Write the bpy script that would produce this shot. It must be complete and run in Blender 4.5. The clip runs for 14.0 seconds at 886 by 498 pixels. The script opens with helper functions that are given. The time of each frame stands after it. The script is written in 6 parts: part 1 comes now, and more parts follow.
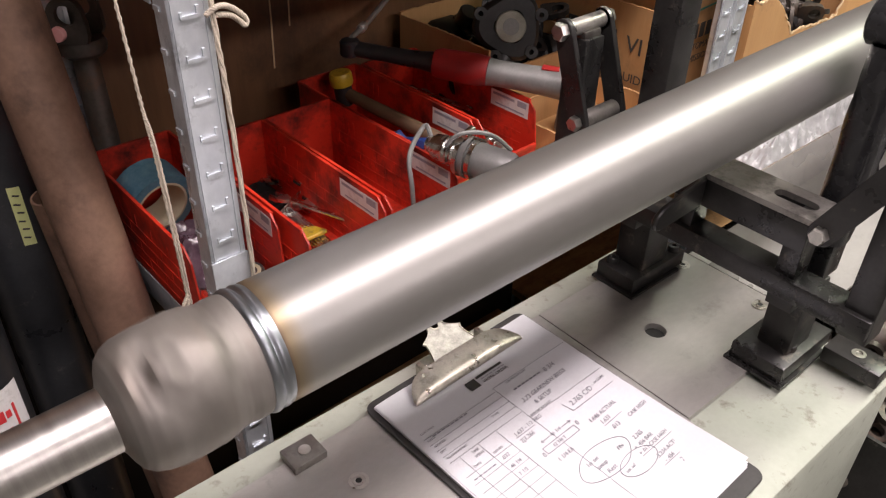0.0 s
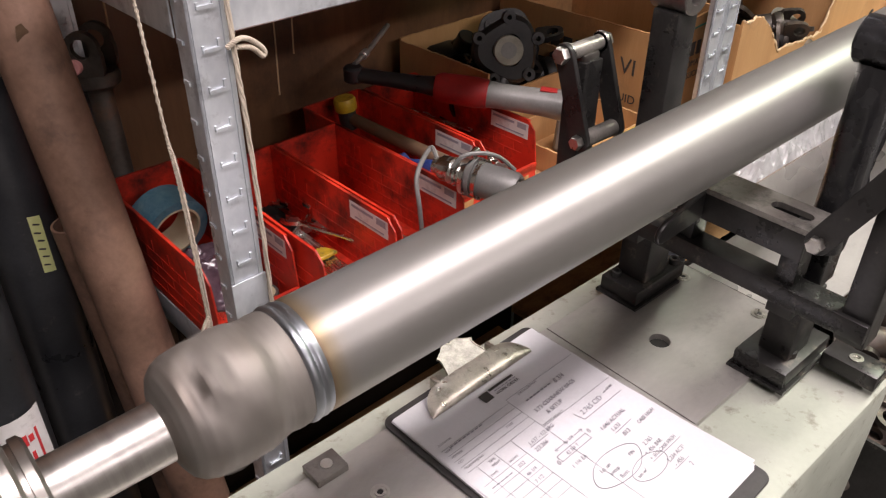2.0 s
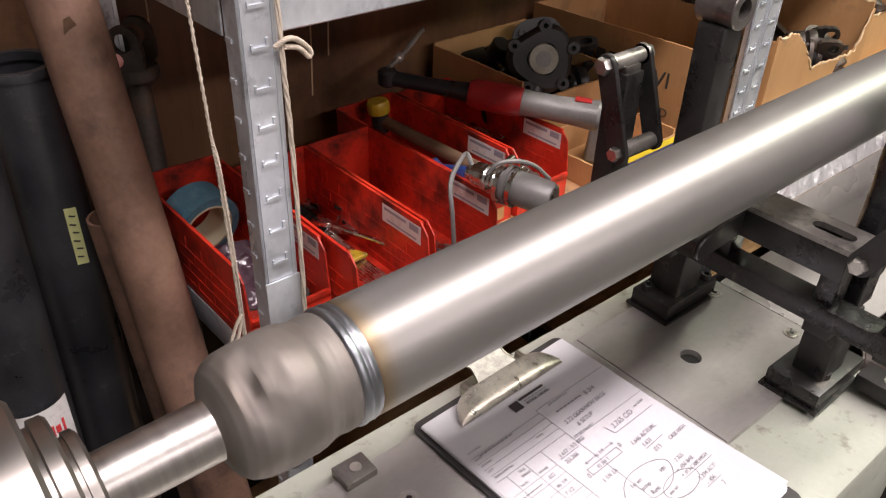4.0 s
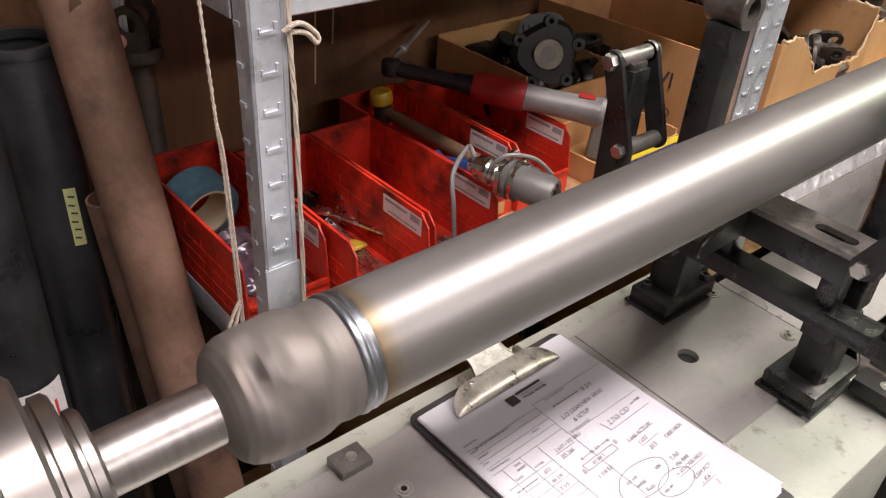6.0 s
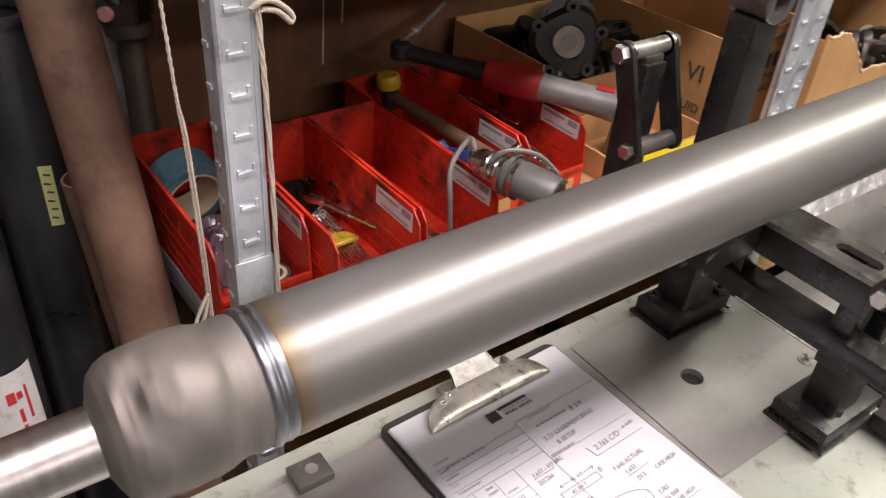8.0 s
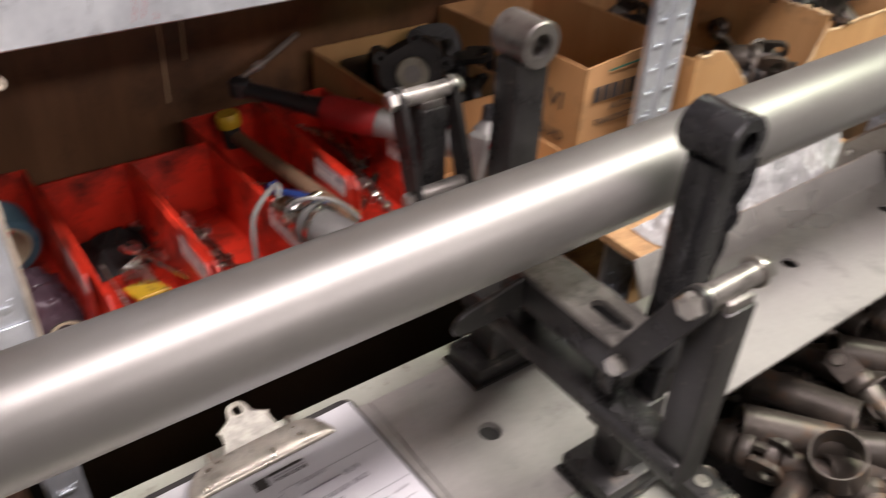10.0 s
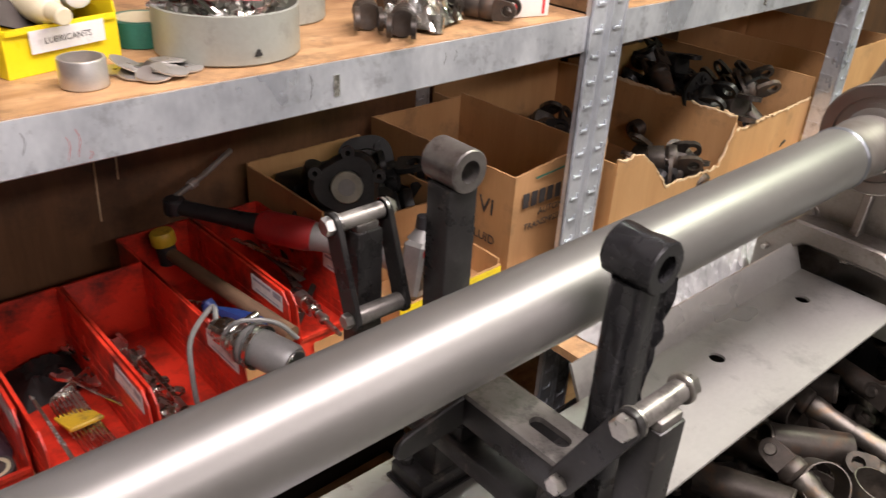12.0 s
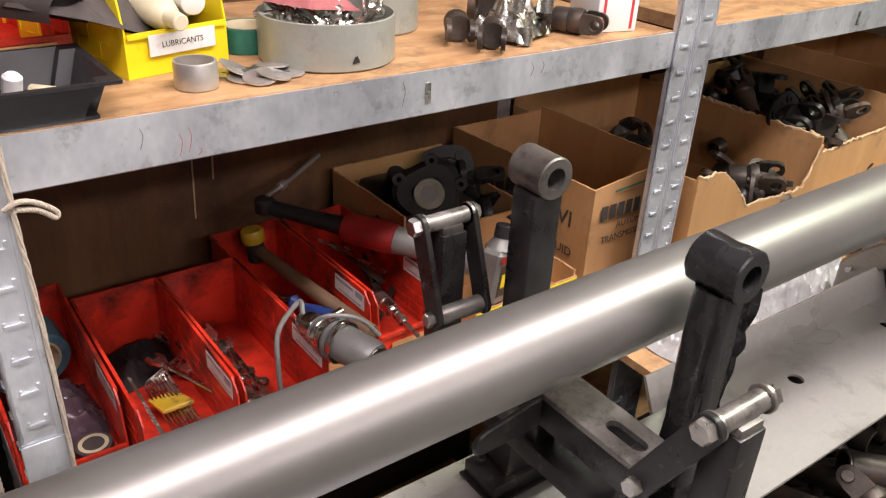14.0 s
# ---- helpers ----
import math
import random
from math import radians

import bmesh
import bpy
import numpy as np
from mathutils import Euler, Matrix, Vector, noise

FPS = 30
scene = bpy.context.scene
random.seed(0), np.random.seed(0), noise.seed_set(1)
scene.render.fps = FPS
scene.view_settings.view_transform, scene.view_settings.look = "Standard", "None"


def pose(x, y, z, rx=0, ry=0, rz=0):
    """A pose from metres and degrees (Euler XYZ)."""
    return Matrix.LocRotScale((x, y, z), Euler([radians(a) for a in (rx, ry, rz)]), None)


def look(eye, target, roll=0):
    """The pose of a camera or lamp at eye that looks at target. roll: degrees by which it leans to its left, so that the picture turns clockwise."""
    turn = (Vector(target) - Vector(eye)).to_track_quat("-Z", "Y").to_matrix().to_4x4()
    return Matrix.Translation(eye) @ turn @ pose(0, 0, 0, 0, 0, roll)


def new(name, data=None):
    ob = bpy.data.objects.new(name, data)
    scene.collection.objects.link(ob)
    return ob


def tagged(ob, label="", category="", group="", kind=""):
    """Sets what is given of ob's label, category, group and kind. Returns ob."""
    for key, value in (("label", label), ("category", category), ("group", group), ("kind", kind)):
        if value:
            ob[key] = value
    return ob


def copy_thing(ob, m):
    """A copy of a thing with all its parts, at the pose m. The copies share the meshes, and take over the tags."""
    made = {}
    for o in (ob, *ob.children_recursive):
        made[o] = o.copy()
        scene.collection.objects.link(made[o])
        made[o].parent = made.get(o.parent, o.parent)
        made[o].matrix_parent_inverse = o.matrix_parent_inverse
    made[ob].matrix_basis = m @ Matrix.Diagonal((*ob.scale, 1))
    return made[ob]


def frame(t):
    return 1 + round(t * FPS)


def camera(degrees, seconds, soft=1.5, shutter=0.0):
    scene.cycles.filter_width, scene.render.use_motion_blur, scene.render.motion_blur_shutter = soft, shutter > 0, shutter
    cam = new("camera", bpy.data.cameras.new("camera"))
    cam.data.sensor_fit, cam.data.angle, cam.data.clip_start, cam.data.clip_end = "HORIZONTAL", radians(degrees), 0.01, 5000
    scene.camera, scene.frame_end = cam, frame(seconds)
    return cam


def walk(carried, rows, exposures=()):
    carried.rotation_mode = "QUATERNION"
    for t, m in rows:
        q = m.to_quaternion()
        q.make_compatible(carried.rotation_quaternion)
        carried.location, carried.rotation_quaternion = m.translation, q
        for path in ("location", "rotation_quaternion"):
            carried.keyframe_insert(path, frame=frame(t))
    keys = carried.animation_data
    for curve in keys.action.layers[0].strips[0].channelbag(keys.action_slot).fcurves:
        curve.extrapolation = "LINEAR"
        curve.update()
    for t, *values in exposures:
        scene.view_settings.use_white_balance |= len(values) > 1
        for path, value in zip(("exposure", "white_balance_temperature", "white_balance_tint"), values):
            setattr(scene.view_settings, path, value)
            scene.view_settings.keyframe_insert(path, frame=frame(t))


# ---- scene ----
cam = camera(58.2, 14.0, 1.2, 0.45)
PATH = [
    (0, (-0.639, -0.356, 0.592), (0.442, 0.87, -0.561), 1.5),
    (0.5, (-0.644, -0.353, 0.596), (0.455, 0.866, -0.546), 1.1),
    (1, (-0.63, -0.346, 0.588), (0.491, 0.865, -0.541), 0.8),
    (1.5, (-0.657, -0.361, 0.598), (0.468, 0.861, -0.515), 0.6),
    (2, (-0.672, -0.362, 0.606), (0.444, 0.872, -0.504), 0.6),
    (2.5, (-0.681, -0.347, 0.603), (0.425, 0.901, -0.5), 0.8),
    (3, (-0.678, -0.34, 0.606), (0.421, 0.916, -0.496), 1.1),
    (3.5, (-0.68, -0.339, 0.604), (0.414, 0.92, -0.499), 1.6),
    (4, (-0.689, -0.343, 0.605), (0.41, 0.915, -0.495), 2.2),
    (6.5, (-0.695, -0.332, 0.596), (0.416, 0.902, -0.519), 4.6),
    (7, (-0.68, -0.324, 0.585), (0.449, 0.887, -0.538), 4.6),
    (7.2, (-0.674, -0.321, 0.585), (0.465, 0.877, -0.542), 4.6),
    (9.3, (-0.439, -0.353, 0.597), (0.233, 1.08, -0.625), 3.7),
    (9.5, (-0.417, -0.362, 0.602), (0.268, 1.059, -0.626), 2.4),
    (10, (-0.39, -0.413, 0.626), (0.603, 0.884, -0.528), 3.0),
    (10.5, (-0.332, -0.437, 0.647), (0.85, 0.764, -0.431), 3.1),
    (11, (-0.329, -0.443, 0.648), (0.903, 0.743, -0.388), 2.9),
    (11.5, (-0.35, -0.429, 0.654), (0.881, 0.791, -0.344), 3.2),
    (12, (-0.389, -0.41, 0.664), (0.79, 0.885, -0.303), 3.4),
    (12.5, (-0.415, -0.407, 0.669), (0.716, 0.947, -0.272), 3.6),
    (13, (-0.42, -0.41, 0.672), (0.683, 0.978, -0.253), 3.7),
    (13.5, (-0.425, -0.412, 0.663), (0.655, 0.993, -0.265), 3.5),
    (14, (-0.419, -0.421, 0.664), (0.637, 0.992, -0.277), 3.1),
]
walk(cam, [(t, look(eye, target, roll)) for t, eye, target, roll in PATH])

# ---- light ----
world = bpy.data.worlds.new("room_air")
scene.world = world
world.use_nodes = True
world.node_tree.nodes["Background"].inputs[0].default_value = (0.80, 0.86, 1.0, 1)
world.node_tree.nodes["Background"].inputs[1].default_value = 0.005
FLOOR, CEIL = -0.90, 1.95
LAMPS = [(-0.60, -0.52), (0.72, -0.52), (2.04, -0.52), (-0.60, -2.70), (0.72, -2.70)]
LAMP_WATTS = 38.5
WARM, GREENISH = (1.0, 0.862, 0.893), (0.90, 1.0, 0.74)
for lx, ly in LAMPS:
    tube_light = bpy.data.lights.new("fluorescent", "AREA")
    tube_light.shape, tube_light.size, tube_light.size_y = "RECTANGLE", 1.2, 0.34
    tube_light.energy, tube_light.color = LAMP_WATTS * (0.86 if lx < 0 else 1.0) * (1.0 if ly > -1 else 0.85), GREENISH if lx > 1 else WARM
    new("fluorescent", tube_light).matrix_world = pose(lx, ly, CEIL - 0.09)

# ---- materials ----


def ramp(nt, fac, stops):
    r = nt.nodes.new("ShaderNodeValToRGB")
    while len(r.color_ramp.elements) < len(stops):
        r.color_ramp.elements.new(0.5)
    for e, (p, c) in zip(r.color_ramp.elements, stops):
        e.position, e.color = p, (*c, 1)
    nt.links.new(fac, r.inputs[0])
    return r.outputs[0]


def noise_tex(nt, vec, scale, detail=4, rough=0.6):
    n = nt.nodes.new("ShaderNodeTexNoise")
    n.inputs["Scale"].default_value, n.inputs["Detail"].default_value = scale, detail
    n.inputs["Roughness"].default_value = rough
    nt.links.new(vec, n.inputs["Vector"])
    return n.outputs["Fac"]


def make(name, c1, c2, rough=0.5, metal=0.0, scale=25, fine=300, bump=0.15, spread=0.12, stretch=(1, 1, 1),
         dirt=None, dirt_amount=0.5, dirt_scale=9, coat=0.0, rand=0.0):
    """Two colours mixed by broad noise, fine grain in colour and relief, patches of dirt."""
    m = bpy.data.materials.new(name)
    m.use_nodes = True
    nt = m.node_tree
    bsdf = nt.nodes["Principled BSDF"]
    tc, mp = nt.nodes.new("ShaderNodeTexCoord"), nt.nodes.new("ShaderNodeMapping")
    mp.inputs["Scale"].default_value = stretch
    nt.links.new(tc.outputs["Object"], mp.inputs["Vector"])
    v = mp.outputs["Vector"]
    broad, grain = noise_tex(nt, v, scale), noise_tex(nt, v, fine, 3)
    mix = nt.nodes.new("ShaderNodeMath")
    mix.operation = "MULTIPLY_ADD"
    nt.links.new(grain, mix.inputs[0])
    mix.inputs[1].default_value = 0.35
    nt.links.new(broad, mix.inputs[2])
    col = ramp(nt, mix.outputs[0], [(0.42, c1), (0.92, c2)])
    if dirt:
        d = noise_tex(nt, tc.outputs["Object"], dirt_scale, 6, 0.7)
        dm = ramp(nt, d, [(0.62 - 0.25 * dirt_amount, (0, 0, 0)), (0.80 - 0.2 * dirt_amount, (1, 1, 1))])
        mx = nt.nodes.new("ShaderNodeMixRGB")
        nt.links.new(dm, mx.inputs[0])
        nt.links.new(col, mx.inputs[1])
        mx.inputs[2].default_value = (*dirt, 1)
        col = mx.outputs[0]
    if rand:
        oi, hsv, mr = nt.nodes.new("ShaderNodeObjectInfo"), nt.nodes.new("ShaderNodeHueSaturation"), nt.nodes.new("ShaderNodeMapRange")
        nt.links.new(oi.outputs["Random"], mr.inputs[0])
        mr.inputs[3].default_value, mr.inputs[4].default_value = 1 - rand, 1 + rand
        nt.links.new(mr.outputs[0], hsv.inputs["Value"])
        nt.links.new(col, hsv.inputs["Color"])
        col = hsv.outputs[0]
    nt.links.new(col, bsdf.inputs["Base Color"])
    rr = nt.nodes.new("ShaderNodeMapRange")
    nt.links.new(broad, rr.inputs[0])
    rr.inputs[1].default_value, rr.inputs[2].default_value = 0.3, 0.7
    rr.inputs[3].default_value, rr.inputs[4].default_value = max(0.03, rough - spread), min(1, rough + spread)
    nt.links.new(rr.outputs[0], bsdf.inputs["Roughness"])
    bsdf.inputs["Metallic"].default_value = metal
    bsdf.inputs["Coat Weight"].default_value = coat
    if bump:
        b = nt.nodes.new("ShaderNodeBump")
        b.inputs["Strength"].default_value, b.inputs["Distance"].default_value = bump, 0.001
        nt.links.new(mix.outputs[0], b.inputs["Height"])
        nt.links.new(b.outputs[0], bsdf.inputs["Normal"])
    return m


def glow(name, c, s):
    m = bpy.data.materials.new(name)
    m.use_nodes = True
    b = m.node_tree.nodes["Principled BSDF"]
    b.inputs["Base Color"].default_value = (0.9, 0.9, 0.9, 1)
    b.inputs["Emission Color"].default_value, b.inputs["Emission Strength"].default_value = (*c, 1), s
    return m


def tube_steel():
    """Bright drawn tube: fine lines along the axis, heat colours beside the weld at x = -0.495."""
    m = make("drawn_steel_tube", (0.23, 0.224, 0.211), (0.305, 0.297, 0.28), 0.45, 0.80, 14, 420, 0.035, 0.04, (0.25, 1, 1))
    nt = m.node_tree
    b = nt.nodes["Principled BSDF"]
    old = b.inputs["Base Color"].links[0].from_socket
    tc, sep = nt.nodes.new("ShaderNodeTexCoord"), nt.nodes.new("ShaderNodeSeparateXYZ")
    nt.links.new(tc.outputs["Object"], sep.inputs[0])
    wob = noise_tex(nt, tc.outputs["Object"], 60, 2)
    add = nt.nodes.new("ShaderNodeMath")
    add.operation = "MULTIPLY_ADD"
    nt.links.new(wob, add.inputs[0])
    add.inputs[1].default_value = 0.006
    nt.links.new(sep.outputs[0], add.inputs[2])
    mr = nt.nodes.new("ShaderNodeMapRange")
    nt.links.new(add.outputs[0], mr.inputs[0])
    mr.inputs[1].default_value, mr.inputs[2].default_value = -0.500, -0.466
    heat = ramp(nt, mr.outputs[0], [(0.0, (0.42, 0.46, 0.52)), (0.22, (0.36, 0.42, 0.52)), (0.33, (0.62, 0.42, 0.30)),
                                    (0.46, (0.85, 0.68, 0.45)), (0.75, (1, 0.97, 0.92)), (1.0, (1, 1, 1))])
    mx = nt.nodes.new("ShaderNodeMixRGB")
    mx.blend_type = "MULTIPLY"
    mx.inputs[0].default_value = 1
    nt.links.new(old, mx.inputs[1])
    nt.links.new(heat, mx.inputs[2])
    nt.links.new(mx.outputs[0], b.inputs["Base Color"])
    return m


M_TUBE = tube_steel()
M_BEAD = make("weld_bead_steel", (0.20, 0.215, 0.235), (0.36, 0.38, 0.40), 0.40, 1.0, 40, 500, 0.2)
M_FORGED = make("forged_steel", (0.135, 0.122, 0.108), (0.26, 0.24, 0.218), 0.56, 0.6, 34, 260, 0.3, 0.12, dirt=(0.15, 0.115, 0.09), dirt_amount=0.35, dirt_scale=30)
M_TURNED = make("turned_steel", (0.34, 0.325, 0.305), (0.46, 0.445, 0.42), 0.36, 1.0, 30, 600, 0.05, 0.05, (8, 0.4, 0.4))
M_DISC = make("turned_disc_steel", (0.27, 0.255, 0.235), (0.38, 0.36, 0.335), 0.38, 1.0, 30, 400, 0.08, 0.08)
M_BLACK = make("black_mill_steel", (0.013, 0.0128, 0.0128), (0.042, 0.040, 0.038), 0.34, 0.35, 18, 240, 0.14, 0.14, dirt=(0.20, 0.17, 0.14), dirt_amount=0.12, dirt_scale=26)
M_WORN = make("worn_bare_steel", (0.20, 0.188, 0.172), (0.36, 0.34, 0.31), 0.38, 0.7, 14, 160, 0.18, 0.14, (1, 0.35, 1), dirt=(0.06, 0.055, 0.05), dirt_amount=0.5, dirt_scale=30)
M_COLLAR = make("dark_turned_steel", (0.14, 0.13, 0.12), (0.26, 0.245, 0.225), 0.42, 0.8, 16, 200, 0.15, 0.12, dirt=(0.07, 0.055, 0.045), dirt_amount=0.45, dirt_scale=40)
M_GROUND = make("ground_plate_steel", (0.38, 0.365, 0.34), (0.50, 0.485, 0.455), 0.42, 0.6, 5, 130, 0.05, 0.12, (0.5, 1, 1), dirt=(0.19, 0.18, 0.16), dirt_amount=0.22, dirt_scale=7)
M_SHEET = make("rolled_sheet_steel", (0.46, 0.45, 0.42), (0.58, 0.57, 0.535), 0.31, 0.5, 4, 150, 0.05, 0.09, (0.6, 1, 1), dirt=(0.36, 0.35, 0.33), dirt_amount=0.3, dirt_scale=14)
M_BED = make("pale_green_machine_paint", (0.30, 0.315, 0.265), (0.38, 0.395, 0.34), 0.42, 0.0, 9, 160, 0.08, 0.08, dirt=(0.14, 0.125, 0.09), dirt_amount=0.26, dirt_scale=48)
M_CAST = make("bare_cast_metal", (0.26, 0.24, 0.215), (0.38, 0.355, 0.325), 0.42, 0.85, 10, 190, 0.25, 0.1, dirt=(0.16, 0.14, 0.12), dirt_amount=0.3, dirt_scale=14)
M_ZINC = make("zinc_plated_steel", (0.60, 0.59, 0.55), (0.78, 0.77, 0.73), 0.26, 1.0, 60, 500, 0.06)
M_BOLT = make("plated_bolt", (0.42, 0.405, 0.37), (0.60, 0.58, 0.535), 0.34, 1.0, 120, 900, 0.08)
M_GALV = make("galvanised_steel", (0.44, 0.475, 0.515), (0.78, 0.81, 0.84), 0.36, 0.66, 14, 120, 0.08, 0.14, (0.8, 1, 0.5), dirt=(0.33, 0.345, 0.365), dirt_amount=0.35, dirt_scale=30)
M_HOLE = make("hole_dark_steel", (0.02, 0.02, 0.02), (0.05, 0.05, 0.045), 0.6, 0.4)
M_RED = make("red_bin_plastic", (0.56, 0.026, 0.012), (0.72, 0.048, 0.022), 0.40, 0.0, 12, 350, 0.05, 0.1, dirt=(0.085, 0.012, 0.009), dirt_amount=0.66, dirt_scale=14)
M_YELLOW = make("yellow_bin_plastic", (0.78, 0.60, 0.012), (0.86, 0.70, 0.02), 0.36, 0.0, 12, 350, 0.04, dirt=(0.45, 0.36, 0.05), dirt_amount=0.15)
M_LABEL = make("white_paper_label", (0.66, 0.65, 0.62), (0.76, 0.75, 0.73), 0.6, 0.0, 30, 300, 0.05, dirt=(0.45, 0.43, 0.40), dirt_amount=0.3, dirt_scale=40)
M_INK = make("black_ink", (0.030, 0.028, 0.028), (0.06, 0.055, 0.05), 0.6, 0, 60, 400, 0)
M_PENCIL = make("pencil_lines", (0.17, 0.17, 0.20), (0.30, 0.30, 0.33), 0.6, 0, 200, 900, 0)
M_PRINT = make("grey_print", (0.26, 0.26, 0.29), (0.36, 0.36, 0.39), 0.6, 0, 200, 900, 0)
M_PAPER = make("white_form_paper", (0.58, 0.58, 0.60), (0.66, 0.66, 0.685), 0.65, 0, 10, 220, 0.08)
M_HARDBOARD = make("dark_clipboard_board", (0.020, 0.019, 0.020), (0.050, 0.047, 0.045), 0.4, 0, 20, 300, 0.1)
M_CHROME = make("spring_clip_plating", (0.36, 0.34, 0.285), (0.58, 0.55, 0.47), 0.34, 0.9, 60, 500, 0.12, 0.10, dirt=(0.22, 0.205, 0.17), dirt_amount=0.4, dirt_scale=70)
M_WOODBACK = make("brown_stained_plywood", (0.070, 0.031, 0.013), (0.21, 0.103, 0.046), 0.55, 0, 5, 90, 0.2, 0.1, (1, 1, 0.12), dirt=(0.022, 0.013, 0.009), dirt_amount=0.55, dirt_scale=4)
# back panel plywood with the under-shelf shade put into its colour
M_SHADEWOOD = make("shade_dark_plywood", (0.008, 0.006, 0.005), (0.022, 0.017, 0.014), 0.7, 0, 6, 90, 0.2)
M_BOARD = make("chipboard_shelf", (0.34, 0.175, 0.075), (0.60, 0.37, 0.185), 0.6, 0, 40, 150, 0.3, 0.1, (0.3, 1, 1), dirt=(0.20, 0.115, 0.06), dirt_amount=0.42, dirt_scale=17)
M_CARD = make("brown_cardboard", (0.42, 0.225, 0.088), (0.54, 0.315, 0.14), 0.7, 0, 7, 120, 0.12, 0.08, (2.5, 2.5, 0.25), dirt=(0.26, 0.155, 0.075), dirt_amount=0.22, dirt_scale=9, rand=0.08)
M_CARDEDGE = make("torn_cardboard_edge", (0.50, 0.35, 0.20), (0.66, 0.49, 0.30), 0.8, 0, 90, 400, 0.5)
M_RUST = make("rusty_brown_pipe", (0.135, 0.076, 0.050), (0.27, 0.16, 0.112), 0.62, 0.1, 14, 150, 1.0, 0.1, dirt=(0.055, 0.036, 0.03), dirt_amount=0.35, dirt_scale=8)
M_BLKPIPE = make("black_painted_pipe", (0.014, 0.015, 0.017), (0.040, 0.042, 0.045), 0.36, 0, 16, 220, 0.12, 0.12, dirt=(0.11, 0.10, 0.09), dirt_amount=0.06, dirt_scale=60)
M_TAPEBLK = make("black_vinyl_tape", (0.010, 0.010, 0.011), (0.022, 0.022, 0.023), 0.25, 0, 26, 160, 0.2, 0.08)
M_TAGTAPE = make("pale_green_masking_tape", (0.50, 0.53, 0.22), (0.60, 0.62, 0.30), 0.6, 0, 40, 300, 0.1)
M_ROPE = make("cotton_rope", (0.40, 0.34, 0.265), (0.56, 0.49, 0.40), 0.85, 0, 200, 900, 0.4)
M_PILE = make("greasy_old_steel", (0.034, 0.028, 0.023), (0.115, 0.098, 0.083), 0.48, 0.5, 12, 150, 0.3, 0.14, dirt=(0.13, 0.075, 0.045), dirt_amount=0.36, dirt_scale=22, rand=0.3)
M_PILEBRIGHT = make("scuffed_bright_steel", (0.10, 0.088, 0.074), (0.25, 0.228, 0.20), 0.44, 0.9, 18, 200, 0.15, 0.12, dirt=(0.30, 0.17, 0.07), dirt_amount=0.25, dirt_scale=20)
M_DARKIRON = make("dark_oily_iron", (0.012, 0.012, 0.012), (0.045, 0.043, 0.041), 0.42, 0.4, 14, 160, 0.3, rand=0.3)
M_DARKPLASTIC = make("black_plastic", (0.012, 0.012, 0.013), (0.026, 0.026, 0.028), 0.36, 0, 30, 300, 0.08)
M_BAG = make("white_plastic_film", (0.40, 0.41, 0.40), (0.62, 0.625, 0.62), 0.30, 0, 20, 120, 0.2, 0.1)
M_MAT = make("tan_rubber_mat", (0.19, 0.16, 0.12), (0.29, 0.25, 0.19), 0.8, 0, 20, 200, 0.3)
M_FLOOR = make("grey_concrete", (0.16, 0.155, 0.145), (0.26, 0.25, 0.235), 0.7, 0, 4, 80, 0.2, dirt=(0.09, 0.085, 0.08), dirt_amount=0.4, dirt_scale=3)
M_WALL = make("cream_painted_wall", (0.36, 0.35, 0.32), (0.46, 0.445, 0.41), 0.7, 0, 3, 90, 0.1)
M_CEIL = make("dull_ceiling_board", (0.44, 0.44, 0.43), (0.52, 0.52, 0.50), 0.8, 0, 3, 90, 0.1)
M_CABINET = make("grey_cabinet_paint", (0.22, 0.225, 0.23), (0.29, 0.295, 0.30), 0.45, 0, 4, 160, 0.06)
M_BLUE = make("blue_handle_plastic", (0.010, 0.022, 0.10), (0.022, 0.045, 0.17), 0.3, 0, 30, 300, 0.05)
M_TOOLRED = make("red_tool_plastic", (0.25, 0.012, 0.013), (0.36, 0.022, 0.021), 0.45, 0, 20, 300, 0.1, dirt=(0.10, 0.02, 0.02), dirt_amount=0.35, dirt_scale=30)
M_TOOLGREY = make("grey_tool_body", (0.15, 0.147, 0.14), (0.24, 0.235, 0.225), 0.45, 0.3, 20, 300, 0.1, dirt=(0.16, 0.155, 0.15), dirt_amount=0.3, dirt_scale=30)
M_HANDLE = make("worn_ash_handle", (0.11, 0.065, 0.037), (0.20, 0.125, 0.075), 0.5, 0, 30, 200, 0.2, 0.1, (1, 0.1, 1), dirt=(0.12, 0.08, 0.05), dirt_amount=0.35, dirt_scale=20)
M_BLUETAPE = make("blue_cloth_tape", (0.05, 0.16, 0.24), (0.16, 0.30, 0.36), 0.5, 0, 60, 300, 0.2)
M_GREEN = make("green_tape", (0.012, 0.11, 0.075), (0.03, 0.17, 0.12), 0.4, 0, 60, 300, 0.1)
M_CAN = make("grey_green_painted_steel", (0.30, 0.31, 0.265), (0.40, 0.41, 0.36), 0.42, 0.3, 8, 200, 0.06, dirt=(0.22, 0.22, 0.19), dirt_amount=0.25, dirt_scale=14)
M_RAG = make("faded_red_rag", (0.30, 0.085, 0.09), (0.42, 0.15, 0.15), 0.9, 0, 30, 500, 0.5)
M_CLOTH = make("grey_brown_cloth", (0.050, 0.041, 0.038), (0.10, 0.085, 0.078), 0.9, 0, 30, 500, 0.5)
M_CLIPZINC = make("mottled_zinc_clip", (0.22, 0.215, 0.19), (0.50, 0.485, 0.43), 0.48, 0.75, 110, 500, 0.15, 0.12)
M_BEARING = make("oily_grey_bearing", (0.20, 0.195, 0.155), (0.34, 0.33, 0.27), 0.4, 0.3, 30, 300, 0.1)
